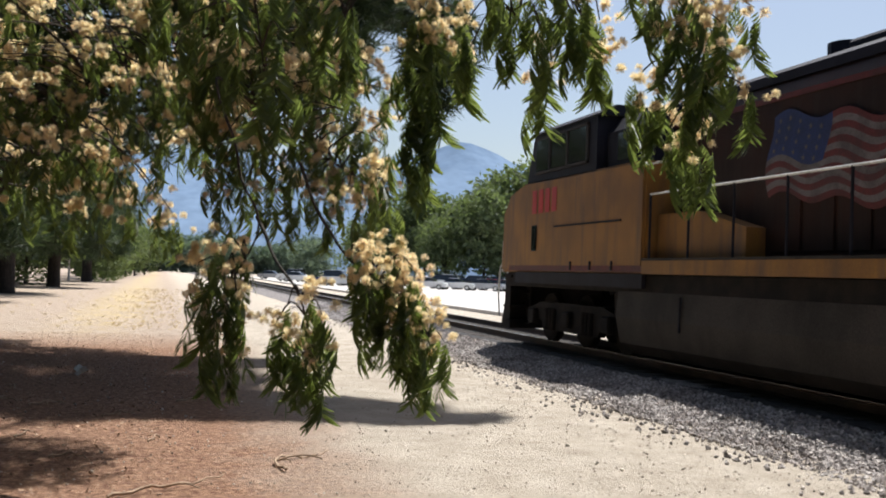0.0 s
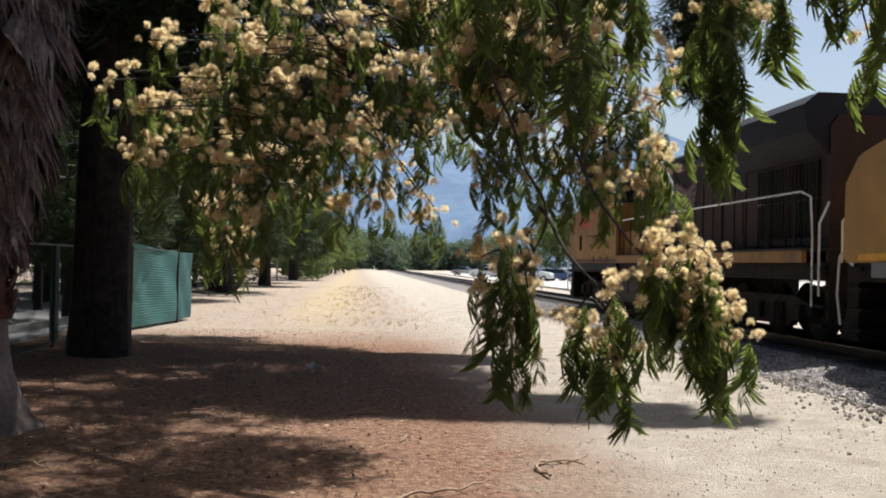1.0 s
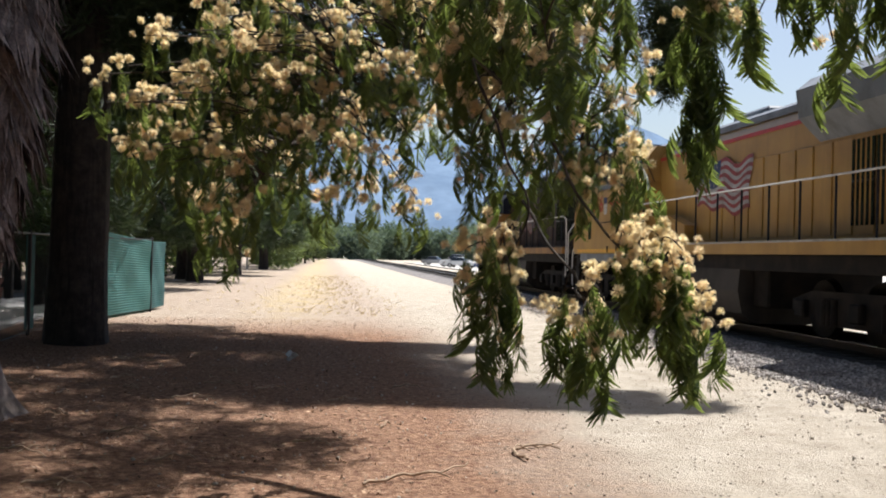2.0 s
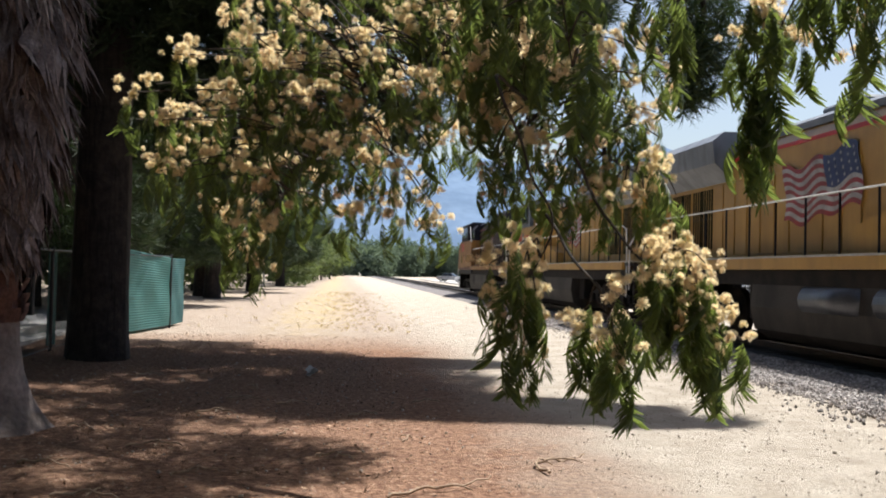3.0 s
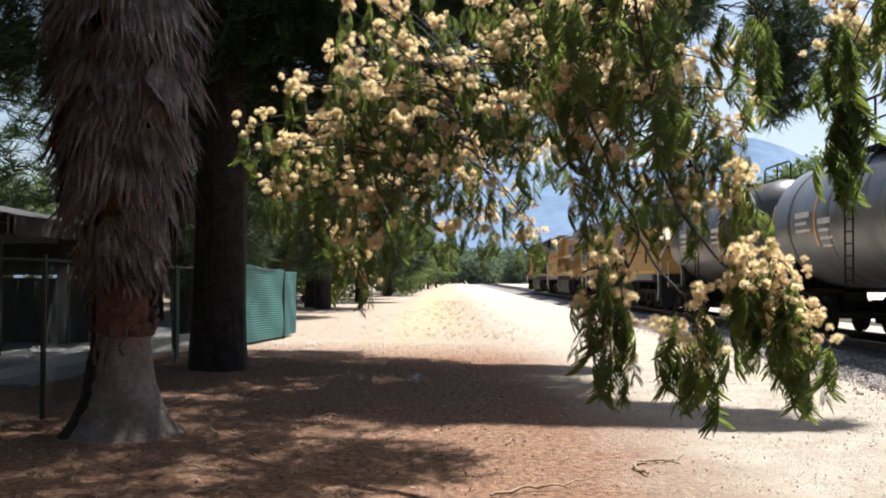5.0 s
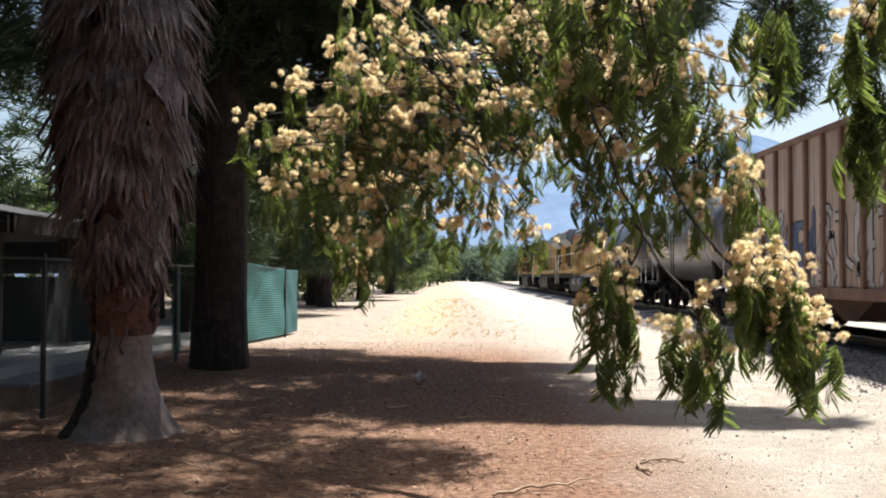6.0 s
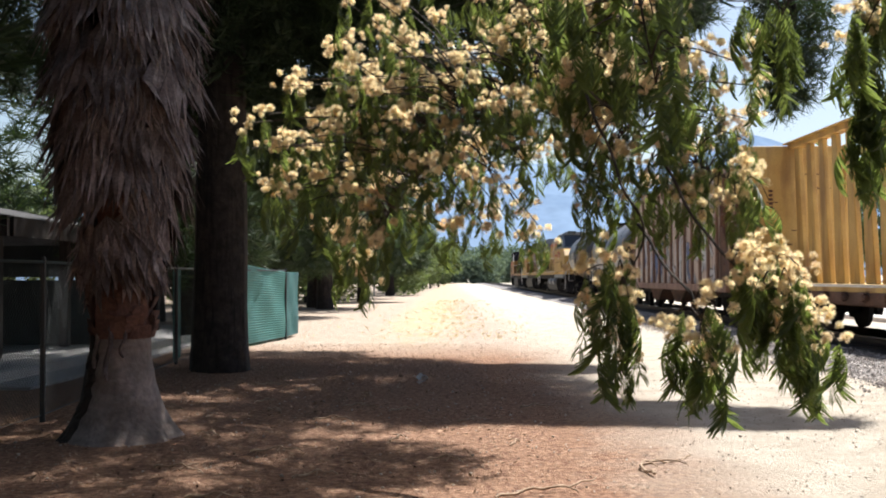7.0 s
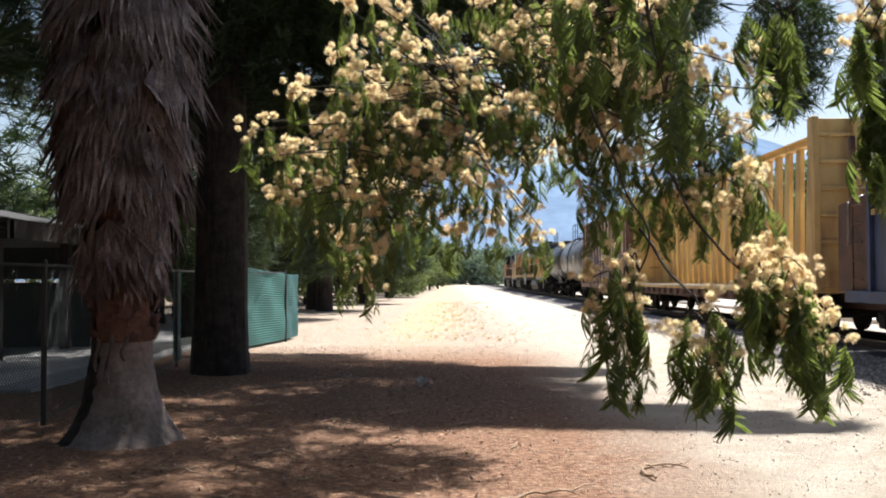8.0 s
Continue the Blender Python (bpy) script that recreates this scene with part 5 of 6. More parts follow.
def tank_car(u0, length, paint, words):
    root = empty("tank_car", pose(0, 0, 0), words, "tank car", "cars of the train")
    L, r, zc = length, 1.53, 2.66
    bm = bmesh.new()
    ys = [(-0.45, 0.15), (-0.5, 0.6), (-0.62, 0.98), (-0.8, 1.25), (-1.05, 1.43), (-1.3, r)]
    prof = ys + [(-L / 2, r + 0.004)] + [(-L - y, q) for y, q in reversed(ys)]
    tube(bm, [(0, y, zc) for y, q in prof], [q for y, q in prof], 40)
    part("tank", bm, paint, root, "grimy steel tank barrel with domed ends", smooth=True)
    for y in (-2.4, -L / 2 - 1.4, -L / 2 + 1.4, -L + 2.4):
        b2 = bmesh.new()
        tube(b2, [(0, y - 0.05, zc), (0, y + 0.05, zc)], r + 0.012, 40)
        part("hoop", b2, paint, root)
    for y in (-1.3, -L + 1.3, -L / 2 - 2.1, -L / 2 + 2.1):
        for s in (-1, 1):
            verts, faces = [], []
            for k in range(7):
                a = math.radians(-22 + k * 7)
                for d in (-0.05, 0.05):
                    verts.append((s * math.cos(a) * (r + 0.016), y + d, zc + math.sin(a) * (r + 0.016)))
            for k in range(6):
                faces.append((2 * k, 2 * k + 1, 2 * k + 3, 2 * k + 2))
            raw("reflector", verts, faces, M["reflector"], root, "yellow reflective strip")
    # writing too small to read: rows of bars
    for y, w, z, rows in ((-2.9, 0.9, 2.75, 3), (-4.3, 0.7, 2.55, 4), (-L + 4.0, 0.8, 2.75, 3)):
        tb = bmesh.new()
        for k in range(rows):
            z1 = z - k * 0.17
            x = -math.sqrt(max((r + 0.014) ** 2 - (z1 - zc) ** 2, 0.1))
            bx(tb, x - 0.006, x, y - w * (1 - 0.2 * (k % 2)), y, z1, z1 + (0.13 if k == 0 else 0.07))
        part("markings", tb, M["white"], root, "rows of pale stencilled marks")
    # saddle band, ladder, dome and railing on top
    b3 = bmesh.new()
    tube(b3, [(0, -L / 2, 4.15), (0, -L / 2, 4.42)], 0.42, 18)
    tube(b3, [(0, -L / 2, 4.42), (0, -L / 2, 4.47)], [0.46, 0.30], 18)
    for a in (-0.5, 0.5):
        tube(b3, [(0.1, -L / 2 + a * 1.6, 4.1), (0.1, -L / 2 + a * 1.6, 4.4)], 0.09, 8)
    part("dome", b3, paint, root)
    b4 = bmesh.new()
    bx(b4, -1.0, -0.55, -L / 2 - 1.2, -L / 2 + 1.2, 4.08, 4.12)
    bx(b4, 0.55, 1.0, -L / 2 - 1.2, -L / 2 + 1.2, 4.08, 4.12)
    part("platform", b4, M["steel_dark"], root)
    for s in (-1, 1):
        rl = bmesh.new()
        x = s * 1.05
        tube(rl, [(x, -L / 2 - 1.25, 4.0), (x, -L / 2 - 1.25, 5.0), (x, -L / 2 - 1.1, 5.08), (x, -L / 2 + 1.1, 5.08), (x, -L / 2 + 1.25, 5.0), (x, -L / 2 + 1.25, 4.0)], 0.03, 6)
        bar(rl, (x, -L / 2 - 1.25, 4.62), (x, -L / 2 + 1.25, 4.62), 0.024)
        bar(rl, (x, -L / 2, 4.0), (x, -L / 2, 5.08), 0.028)
        part("railing", rl, M["steel_dark"], root, "black safety railing")
        ld = bmesh.new()
        for dy in (-0.2, 0.2):
            tube(ld, [(s * 1.62, -L / 2 + dy, 1.2), (s * 1.62, -L / 2 + dy, 2.9), (s * 1.35, -L / 2 + dy, 3.6), (s * 1.0, -L / 2 + dy, 4.1)], 0.02, 5)
        for k in range(7):
            bar(ld, (s * 1.62, -L / 2 - 0.2, 1.3 + k * 0.25), (s * 1.62, -L / 2 + 0.2, 1.3 + k * 0.25), 0.016)
        part("ladder", ld, M["steel_dark"], root)
        for end, d in ((-0.25, 1), (-L + 0.25, -1)):
            gr = bmesh.new()
            tube(gr, [(s * 1.4, end, 1.0), (s * 1.4, end, 2.0), (s * 0.9, end, 2.05), (s * 0.9, end, 1.0)], 0.02, 5)
            part("grab_iron", gr, M["chrome"], root)
    for a, b in ((-2.6, -0.2), (-L + 0.2, -L + 2.6)):
        s1 = bmesh.new()
        bx(s1, -1.4, 1.4, min(a, b), max(a, b), 1.0, 1.1, 0.01)
        bx(s1, -0.3, 0.3, min(a, b), max(a, b), 0.75, 1.15, 0.02)
        part("stub_sill", s1, M["steel_dark"], root)
    for y in (-2.0, -L + 2.0):
        part("saddle", prism(bmesh.new(), [(-1.2, 1.1), (-1.3, 2.0), (1.3, 2.0), (1.2, 1.1)], y - 0.15, y + 0.15), M["steel_dark"], root)
    truck(root, -2.0, 2, 1.75, 0.46, 1.0)
    truck(root, -L + 2.0, 2, 1.75, 0.46, 1.0)
    coupler(root, -0.15, 1)
    coupler(root, -L + 0.15, -1)
    return root, u0, False


def hopper_car(u0, L, paint, rib, label, graffiti=False, blue=False):
    root = empty("hopper_car", pose(0, 0, 0), label, "hopper car", "cars of the train")
    z0, z1, zr = 1.05, 4.55, 4.75
    bm = bmesh.new()
    prism(bm, [(-1.5, z0), (-1.5, z1), (-1.25, zr), (1.25, zr), (1.5, z1), (1.5, z0)], -L + 1.4, -1.4)
    body = part("body", bm, paint, root, "weathered ribbed steel side")
    for s in (-1, 1):
        for k in range(14):
            y = -1.45 - k * (L - 2.9) / 13
            p = box(*sorted((s * 1.5, s * 1.59)), y - 0.07, y + 0.07, z0, z1, 0.01)
            part("rib", p, rib, body)
        sl = bmesh.new()
        bx(sl, *sorted((s * 1.45, s * 1.6)), -L + 0.3, -0.3, z0 - 0.22, z0 + 0.02, 0.01)
        bx(sl, *sorted((s * 1.42, s * 1.6)), -L + 1.2, -1.2, z1 - 0.06, z1 + 0.08, 0.01)
        part("side_chord", sl, rib, root)
    # sloping end sheets, end platforms, ladders
    for end, d in ((-1.4, 1), (-L + 1.4, -1)):
        es = bmesh.new()
        prism(es, [(-1.45, 2.3), (-1.45, 4.5), (1.45, 4.5), (1.45, 2.3)], *sorted((end, end + d * 0.08)))
        part("end_sheet", es, M["rust"] if not blue else paint, root)
        for s in (-1, 1):
            sl = bmesh.new()
            side_prism(sl, [(end, z0), (end, 2.9), (end + d * 0.35, 2.75), (end + d * 0.98, 1.9), (end + d * 1.05, z0)] if not blue else [(end, z0), (end, 3.05), (end + d * 1.7, 2.9), (end + d * 1.75, z0)], *sorted((s * 1.40, s * 1.46)))
            part("end_gusset", sl, M["rust"], root, "rust-brown end gusset plate")
        slope = bmesh.new()
        side_prism(slope, [(end, 2.3), (end + d * 0.08, 2.3), (end + d * 1.0, z0), (end + d * 0.9, z0)], -1.38, 1.38)
        part("slope_sheet", slope, M["rust"], root)
        sp = bmesh.new()
        for s in (-1, 1):
            bx(sp, *sorted((s * 1.38, s * 1.48)), *sorted((end + d * 0.95, end + d * 1.08)), z0, 4.3)
            bx(sp, *sorted((s * 0.5, s * 0.62)), *sorted((end + d * 0.95, end + d * 1.08)), z0, 3.6)
        bx(sp, -1.48, 1.48, *sorted((end + d * 0.1, end + d * 1.1)), z0 - 0.2, z0, 0.01)
        for k in range(8):
            bar(sp, (-1.46, end + d * 1.1, 1.3 + k * 0.38), (-0.95, end + d * 1.1, 1.3 + k * 0.38), 0.018)
            bar(sp, (-1.55, end + d * 0.3, 1.3 + k * 0.38), (-1.55, end + d * 0.85, 1.3 + k * 0.38), 0.018)
        part("end_ladder", sp, M["rust"], root)
        hr = bmesh.new()
        tube(hr, [(-1.5, end + d * 1.1, 2.0), (-1.5, end + d * 1.1, 2.9), (-1.2, end + d * 1.1, 3.05), (-0.6, end + d * 1.1, 3.0)], 0.025, 6)
        part("grab_iron", hr, M["chrome"], root, "bright curved grab iron")
    rf = bmesh.new()
    bx(rf, -0.45, 0.45, -L + 1.2, -1.2, zr, zr + 0.1, 0.02)
    for k in range(9):
        y = -2 - k * (L - 4) / 8
        bx(rf, -0.7, 0.7, y - 0.05, y + 0.05, zr, zr + 0.16)
    part("roof_hatch", rf, paint, root)
    by = bmesh.new()
    n = 3
    for k in range(n):
        c = -L * (0.27 + 0.23 * k)
        side_prism(by, [(c - 1.7, z0), (c - 0.35, 0.35), (c + 0.35, 0.35), (c + 1.7, z0)], -1.2, 1.2)
    part("discharge_bay", by, M["rust"], root, "rusty sloping discharge bays")
    part("centre_sill", box(-0.25, 0.25, -L + 0.2, -0.2, 0.7, 1.05), M["rust"], root)
    truck(root, -2.0, 2, 1.75, 0.46, 1.0)
    truck(root, -L + 2.0, 2, 1.75, 0.46, 1.0)
    coupler(root, -0.15, 1)
    coupler(root, -L + 0.15, -1)
    if graffiti:
        rnd = random.Random(11)
        groups = {0: bmesh.new(), 1: bmesh.new(), 2: bmesh.new()}

        def ribbon(bmg, pts, w, x):
            prev = None
            for k, (py, pz) in enumerate(pts):
                a, c = pts[max(k - 1, 0)], pts[min(k + 1, len(pts) - 1)]
                dy, dz = c[0] - a[0], c[1] - a[1]
                ln = math.hypot(dy, dz) or 1
                ny, nz = -dz / ln * w / 2, dy / ln * w / 2
                pair = [bmg.verts.new((x, py + ny, max(pz + nz, 1.08))), bmg.verts.new((x, py - ny, max(pz - nz, 1.08)))]
                if prev:
                    bmg.faces.new((prev[0], prev[1], pair[1], pair[0]))
                prev = pair

        y = -2.2
        step = 0
        while y > -L + 2.4:
            w = rnd.uniform(0.5, 0.75)
            zb, zt = 1.12, rnd.uniform(2.45, 2.9)
            fill = 1 if rnd.random() < 0.3 else 0
            for j in range(4):
                pts = []
                py, pz = y - rnd.uniform(0, w), rnd.uniform(zb, zt)
                a = rnd.choice((1.57, -1.57, 0.6, 2.5))
                for k in range(6):
                    pts.append((py, pz))
                    a += rnd.uniform(-0.9, 0.9)
                    py = min(max(py + math.cos(a) * 0.26, y - w), y + 0.05)
                    pz = min(max(pz + math.sin(a) * 0.30, zb), zt)
                step += 1
                off = 0.0004 * (step % 9)
                ribbon(groups[2], pts, 0.25, -1.503 - off)
                ribbon(groups[fill], pts, 0.15, -1.509 - off)
            y -= w * 0.9
        for mi, nm in ((0, "graf_a"), (1, "graf_b"), (2, "graf_c")):
            part("graffiti", groups[mi], M[nm], body, "spray painted graffiti strokes")
    if blue:
        bl = bmesh.new()
        bx(bl, -1.615, -1.606, -8.6, -1.45, 3.22, 4.4)
        part("white_panel", bl, M["white"], body)
        tb = bmesh.new()
        for k in range(2):
            for j in range(5):
                bx(tb, -1.62, -1.606, -1.86 - j * 0.26, -1.68 - j * 0.26, 2.86 - k * 0.3, (3.08 if k == 0 else 2.98) - k * 0.3)
        part("markings", tb, M["stencil"], body, "yellow stencilled marks")
    return root, u0, False


def lumber_car(u0, L):
    root = empty("lumber_car", pose(0, 0, 0), "empty yellow centre-beam lumber flat car with end bulkheads", "flat car", "cars of the train")
    dk = bmesh.new()
    bx(dk, -1.5, 1.5, -L + 0.4, -0.4, 0.98, 1.12, 0.01)
    part("deck", dk, M["lumber"], root)
    for s in (-1, 1):
        sl = bmesh.new()
        bx(sl, *sorted((s * 1.38, s * 1.5)), -L + 0.4, -0.4, 0.72, 0.98, 0.01)
        part("side_sill", sl, M["rust"], root)
        wt = bmesh.new()
        bx(wt, *sorted((s * 1.46, s * 1.53)), -L + 0.4, -0.4, 1.08, 1.135)
        part("deck_edge", wt, M["white"], root, "scuffed pale deck edge")
        for k in range(20):
            y = -1.4 - k * (L - 2.8) / 19
            w = bmesh.new()
            bx(w, *sorted((s * 1.5, s * 1.62)), y - 0.14, y + 0.14, 0.78, 0.97, 0.03)
            tube(w, [(s * 1.56, y - 0.22, 0.87), (s * 1.56, y + 0.22, 0.87)], 0.05, 8)
            part("winch", w, M["rust"], root)
    for y, d in ((-0.35, -1), (-L + 0.35, 1)):
        bk = bmesh.new()
        bx(bk, -1.5, 1.5, *sorted((y, y + d * 0.06)), 1.12, 5.02, 0.01)
        b = part("bulkhead", bk, M["lumber"], root, "scratched yellow steel end wall")
        for x in (-0.5, 0.5):
            part("stiffener", box(x - 0.07, x + 0.07, *sorted((y - d * 0.16, y)), 1.0, 5.04, 0.01), M["lumber"], b)
        for x in (-1.45, 1.45):
            part("corner_post", box(x - 0.07, x + 0.07, *sorted((y - d * 0.18, y + d * 0.2)), 1.0, 5.05, 0.015), M["lumber"], b)
        for k in range(6):
            part("rib", box(-1.38, 1.38, *sorted((y - d * 0.08, y)), 1.5 + k * 0.62, 1.58 + k * 0.62, 0.01), M["lumber"], b)
        mk = bmesh.new()
        rnd = random.Random(3)
        for k in range(5):
            bx(mk, -0.75, -0.63, *sorted((y + d * 0.06, y + d * 0.066)), 3.7 - k * 0.12, 3.78 - k * 0.12)
        for k in range(7):
            x0 = rnd.uniform(-1.3, 0.6)
            bx(mk, x0, x0 + rnd.uniform(0.2, 0.7), *sorted((y + d * 0.06, y + d * 0.066)), 1.8 + k * 0.4, 1.83 + k * 0.4)
        part("scrape", mk, M["rust"], b, "dark scrapes and small marks")
    tc = bmesh.new()
    bx(tc, -0.16, 0.16, -L + 0.3, -0.3, 4.92, 5.06, 0.015)
    bx(tc, -0.3, 0.3, -L + 0.3, -0.3, 5.06, 5.09)
    part("top_chord", tc, M["lumber"], root)
    n = 24
    for k in range(n):
        y = -0.9 - k * (L - 1.8) / (n - 1)
        lean = 0.14 * (1 if k < n / 2 else -1)
        p = bmesh.new()
        w0, w1 = (0.27, 0.15)
        side_prism(p, [(y - w0 - lean, 1.12), (y + w0 - lean, 1.12), (y + w1 + lean, 4.92), (y - w1 + lean, 4.92)], -0.07, 0.07)
        bmesh.ops.bevel(p, geom=list(p.edges), offset=0.02, segments=1, affect='EDGES')
        part("column", p, M["lumber"], root)
    truck(root, -2.2, 2, 1.75, 0.46, 1.0)
    truck(root, -L + 2.2, 2, 1.75, 0.46, 1.0)
    part("centre_sill", box(-0.25, 0.25, -L + 0.2, -0.2, 0.6, 0.98), M["rust"], root)
    coupler(root, -0.15, 1)
    coupler(root, -L + 0.15, -1)
    return root, u0, False


TRAIN = [
    locomotive(0.0, M["yellow_dirty"], M["roofdirty"], "sooty orange-yellow diesel locomotive with painted flag on its hood", sooty=True),
    locomotive(21.2, M["yellow"], M["roofgrey"], "clean yellow and grey diesel locomotive with red number", number="7666"),
    locomotive(42.5, M["yellow"], M["roofgrey"], "yellow diesel locomotive running backwards with its cab trailing", flip=True, number="5590", wings=True),
    tank_car(64.2, 10.9, M["tankdark"], "weathered black railway tank car with yellow reflectors"),
    tank_car(75.6, 12.4, M["tankblack"], "weathered grey railway tank car with yellow reflectors"),
    hopper_car(88.4, 16.4, M["hopper"], M["hopper_rib"], "tan ribbed covered hopper car with graffiti along its side", graffiti=True),
    lumber_car(105.5, 22.1),
    hopper_car(128.95, 16.4, M["bluecar"], M["bluecar"], "dark blue covered hopper car with white panel", blue=True),
]


def motions():
    for root, u, flip in TRAIN:
        rows = []
        for i in range(9):
            y = 21.6 + SPEED * i - u
            rows.append((i, pose(TRACK_X, y, RAIL_Z, 0, 0, 180 if flip else 0)))
        walk(root, rows)
    for w, r in WHEELS:
        flipped = w.parent == TRAIN[2][0]
        step = math.degrees(SPEED / 30 / r) * (1 if flipped else -1)
        home = w.location.copy()
        walk(w, [(i / 30, pose(*home, (i * step) % 360)) for i in range(241)])
    # the flowering branches stir in the wind
    for br, p, k, drift in SWAY:
        rows = []
        for t, side, fore in ((0, 0.15, 0.1), (0.8, -0.1, 0.0), (1.7, 0.1, -0.15), (2.6, -0.15, 0.0), (3.6, 0.1, 0.1), (4.5, 0.0, 0.0), (5.3, -0.25, 0.1), (6.0, -0.1, 0.0), (6.6, 0.15, -0.1), (7.0, 0.05, 0.0), (7.5, -0.45, 0.1), (8, -0.95, 0.15)):
            gust = drift * (0.7 * min(1.0, max(0.0, (t - 1.7) / 1.1)) + 0.3 * min(1.0, max(0.0, (t - 4.5) / 1.5)))
            rows.append((t, pose(p[0] + gust, p[1], p[2], fore * k, side * k, 0)))
        walk(br, rows)


# ---- parked cars ----
CAR_PAINT = [mat("car_white", (0.75, 0.75, 0.74), (0.70, 0.70, 0.69), 1, rough=0.25, grain=0.02), mat("car_silver", (0.42, 0.43, 0.45), (0.38, 0.39, 0.41), 1, rough=0.25, metal=0.5, grain=0.02),
             mat("car_black", (0.015, 0.015, 0.017), (0.02, 0.02, 0.022), 1, rough=0.2, grain=0.02), mat("car_blue", (0.05, 0.09, 0.22), (0.045, 0.08, 0.19), 1, rough=0.25, grain=0.02),
             mat("car_red", (0.30, 0.02, 0.02), (0.26, 0.02, 0.02), 1, rough=0.25, grain=0.02), mat("car_grey", (0.13, 0.135, 0.14), (0.11, 0.115, 0.12), 1, rough=0.25, metal=0.4, grain=0.02)]
M["tyre"] = mat("tyre", (0.015, 0.015, 0.015), (0.025, 0.025, 0.025), 8, rough=0.85)


def parked_car(paint, words, tall):
    root = empty("car", pose(0, 0, 0), words, "car", "cars in the car park")
    h = 0.28 if tall else 0.0
    bm = bmesh.new()
    side_prism(bm, [(-2.2, 0.32), (-2.25, 0.75 + h * 0.5), (-1.9, 0.92 + h * 0.6), (1.05, 0.95 + h * 0.6), (2.05, 0.82 + h * 0.5), (2.25, 0.6), (2.2, 0.3)], -0.88, 0.88)
    bmesh.ops.bevel(bm, geom=list(bm.edges), offset=0.07, segments=2, affect='EDGES')
    part("body", bm, paint, root, smooth=False)
    bm = bmesh.new()
    z0, z1 = 0.9 + h * 0.6, 1.42 + h * 1.4
    back = -1.95 if tall else -1.55
    a = [bm.verts.new(p) for p in ((-0.8, back, z0), (0.8, back, z0), (0.8, 1.0, z0), (-0.8, 1.0, z0), (-0.64, back + (0.25 if tall else 0.65), z1), (0.64, back + (0.25 if tall else 0.65), z1), (0.64, 0.2, z1), (-0.64, 0.2, z1))]
    for q in ((4, 5, 6, 7), (0, 1, 5, 4), (1, 2, 6, 5), (2, 3, 7, 6), (3, 0, 4, 7)):
        bm.faces.new([a[i] for i in q])
    part("glasshouse", bm, M["glass_dark"], root, "dark tinted car glass")
    bm = bmesh.new()
    bx(bm, -0.63, 0.63, back + (0.25 if tall else 0.62), 0.25, z1 - 0.02, z1 + 0.03, 0.02)
    part("roof", bm, paint, root)
    for x in (-0.82, 0.82):
        for y in (-1.38, 1.38):
            w = bmesh.new()
            tube(w, [(x - 0.1, y, 0.32), (x - 0.07, y, 0.32), (x + 0.07, y, 0.32), (x + 0.1, y, 0.32)], [0.27, 0.32, 0.32, 0.27], 16)
            wh = part("wheel", w, M["tyre"], root)
            r = bmesh.new()
            s = 1 if x > 0 else -1
            tube(r, [(x + s * 0.1, y, 0.32), (x + s * 0.108, y, 0.32)], 0.2, 12)
            part("rim", r, M["chrome"], wh)
    for x in (-0.6, 0.6):
        part("tail_lamp", box(x - 0.14, x + 0.14, -2.27, -2.2, 0.68 + h * 0.4, 0.8 + h * 0.4, 0.01), CAR_PAINT[4], root)
        part("headlamp", box(x - 0.16, x + 0.16, 2.14, 2.24, 0.58, 0.7, 0.01), M["chrome"], root)
    return root


car_kinds = [parked_car(CAR_PAINT[0], "white parked saloon car with dark windows", False), parked_car(CAR_PAINT[1], "silver parked saloon car with dark windows", False),
             parked_car(CAR_PAINT[2], "black parked off-road car with tall body", True), parked_car(CAR_PAINT[3], "dark blue parked saloon car", False),
             parked_car(CAR_PAINT[4], "dark red parked saloon car", False), parked_car(CAR_PAINT[5], "grey parked estate car with tall body", True), parked_car(CAR_PAINT[0], "white parked van-like car with tall body", True)]
rnd = random.Random(8)
spots = []
for row, (y, x0, x1) in enumerate(((112, 20.5, 52), (118, 20.5, 50), (136, 19, 62), (142, 19, 62), (160, 18, 66))):
    x = x0
    while x < x1:
        if rnd.random() < 0.86:
            spots.append((x + rnd.uniform(-0.15, 0.15), y + rnd.uniform(-0.3, 0.3), (0 if row % 2 else 180) + rnd.uniform(-3, 3) + 62))
        x += 3.6
rnd.shuffle(spots)
for i, (x, y, a) in enumerate(spots):
    if i < len(car_kinds):
        car_kinds[i].matrix_basis = pose(x, y, 0.05, 0, 0, a)
    else:
        copy_thing(car_kinds[rnd.choice((0, 0, 1, 1, 2, 3, 4, 5, 6))], pose(x, y, 0.05, 0, 0, a))

# slim poles behind the car park
for x, y, h in ((53, 200, 13.5), (62, 205, 12)):
    bm = bmesh.new()
    tube(bm, [(0, 0, -0.1), (0, 0, h)], [0.16, 0.1], 8)
    bx(bm, -0.9, 0.9, -0.05, 0.05, h - 0.8, h - 0.65)
    pl = part("utility_pole", bm, M["bark"])
    pl.location = (x, y, 0)
    tagged(pl, "brown wooden utility pole with cross arm", "utility pole")


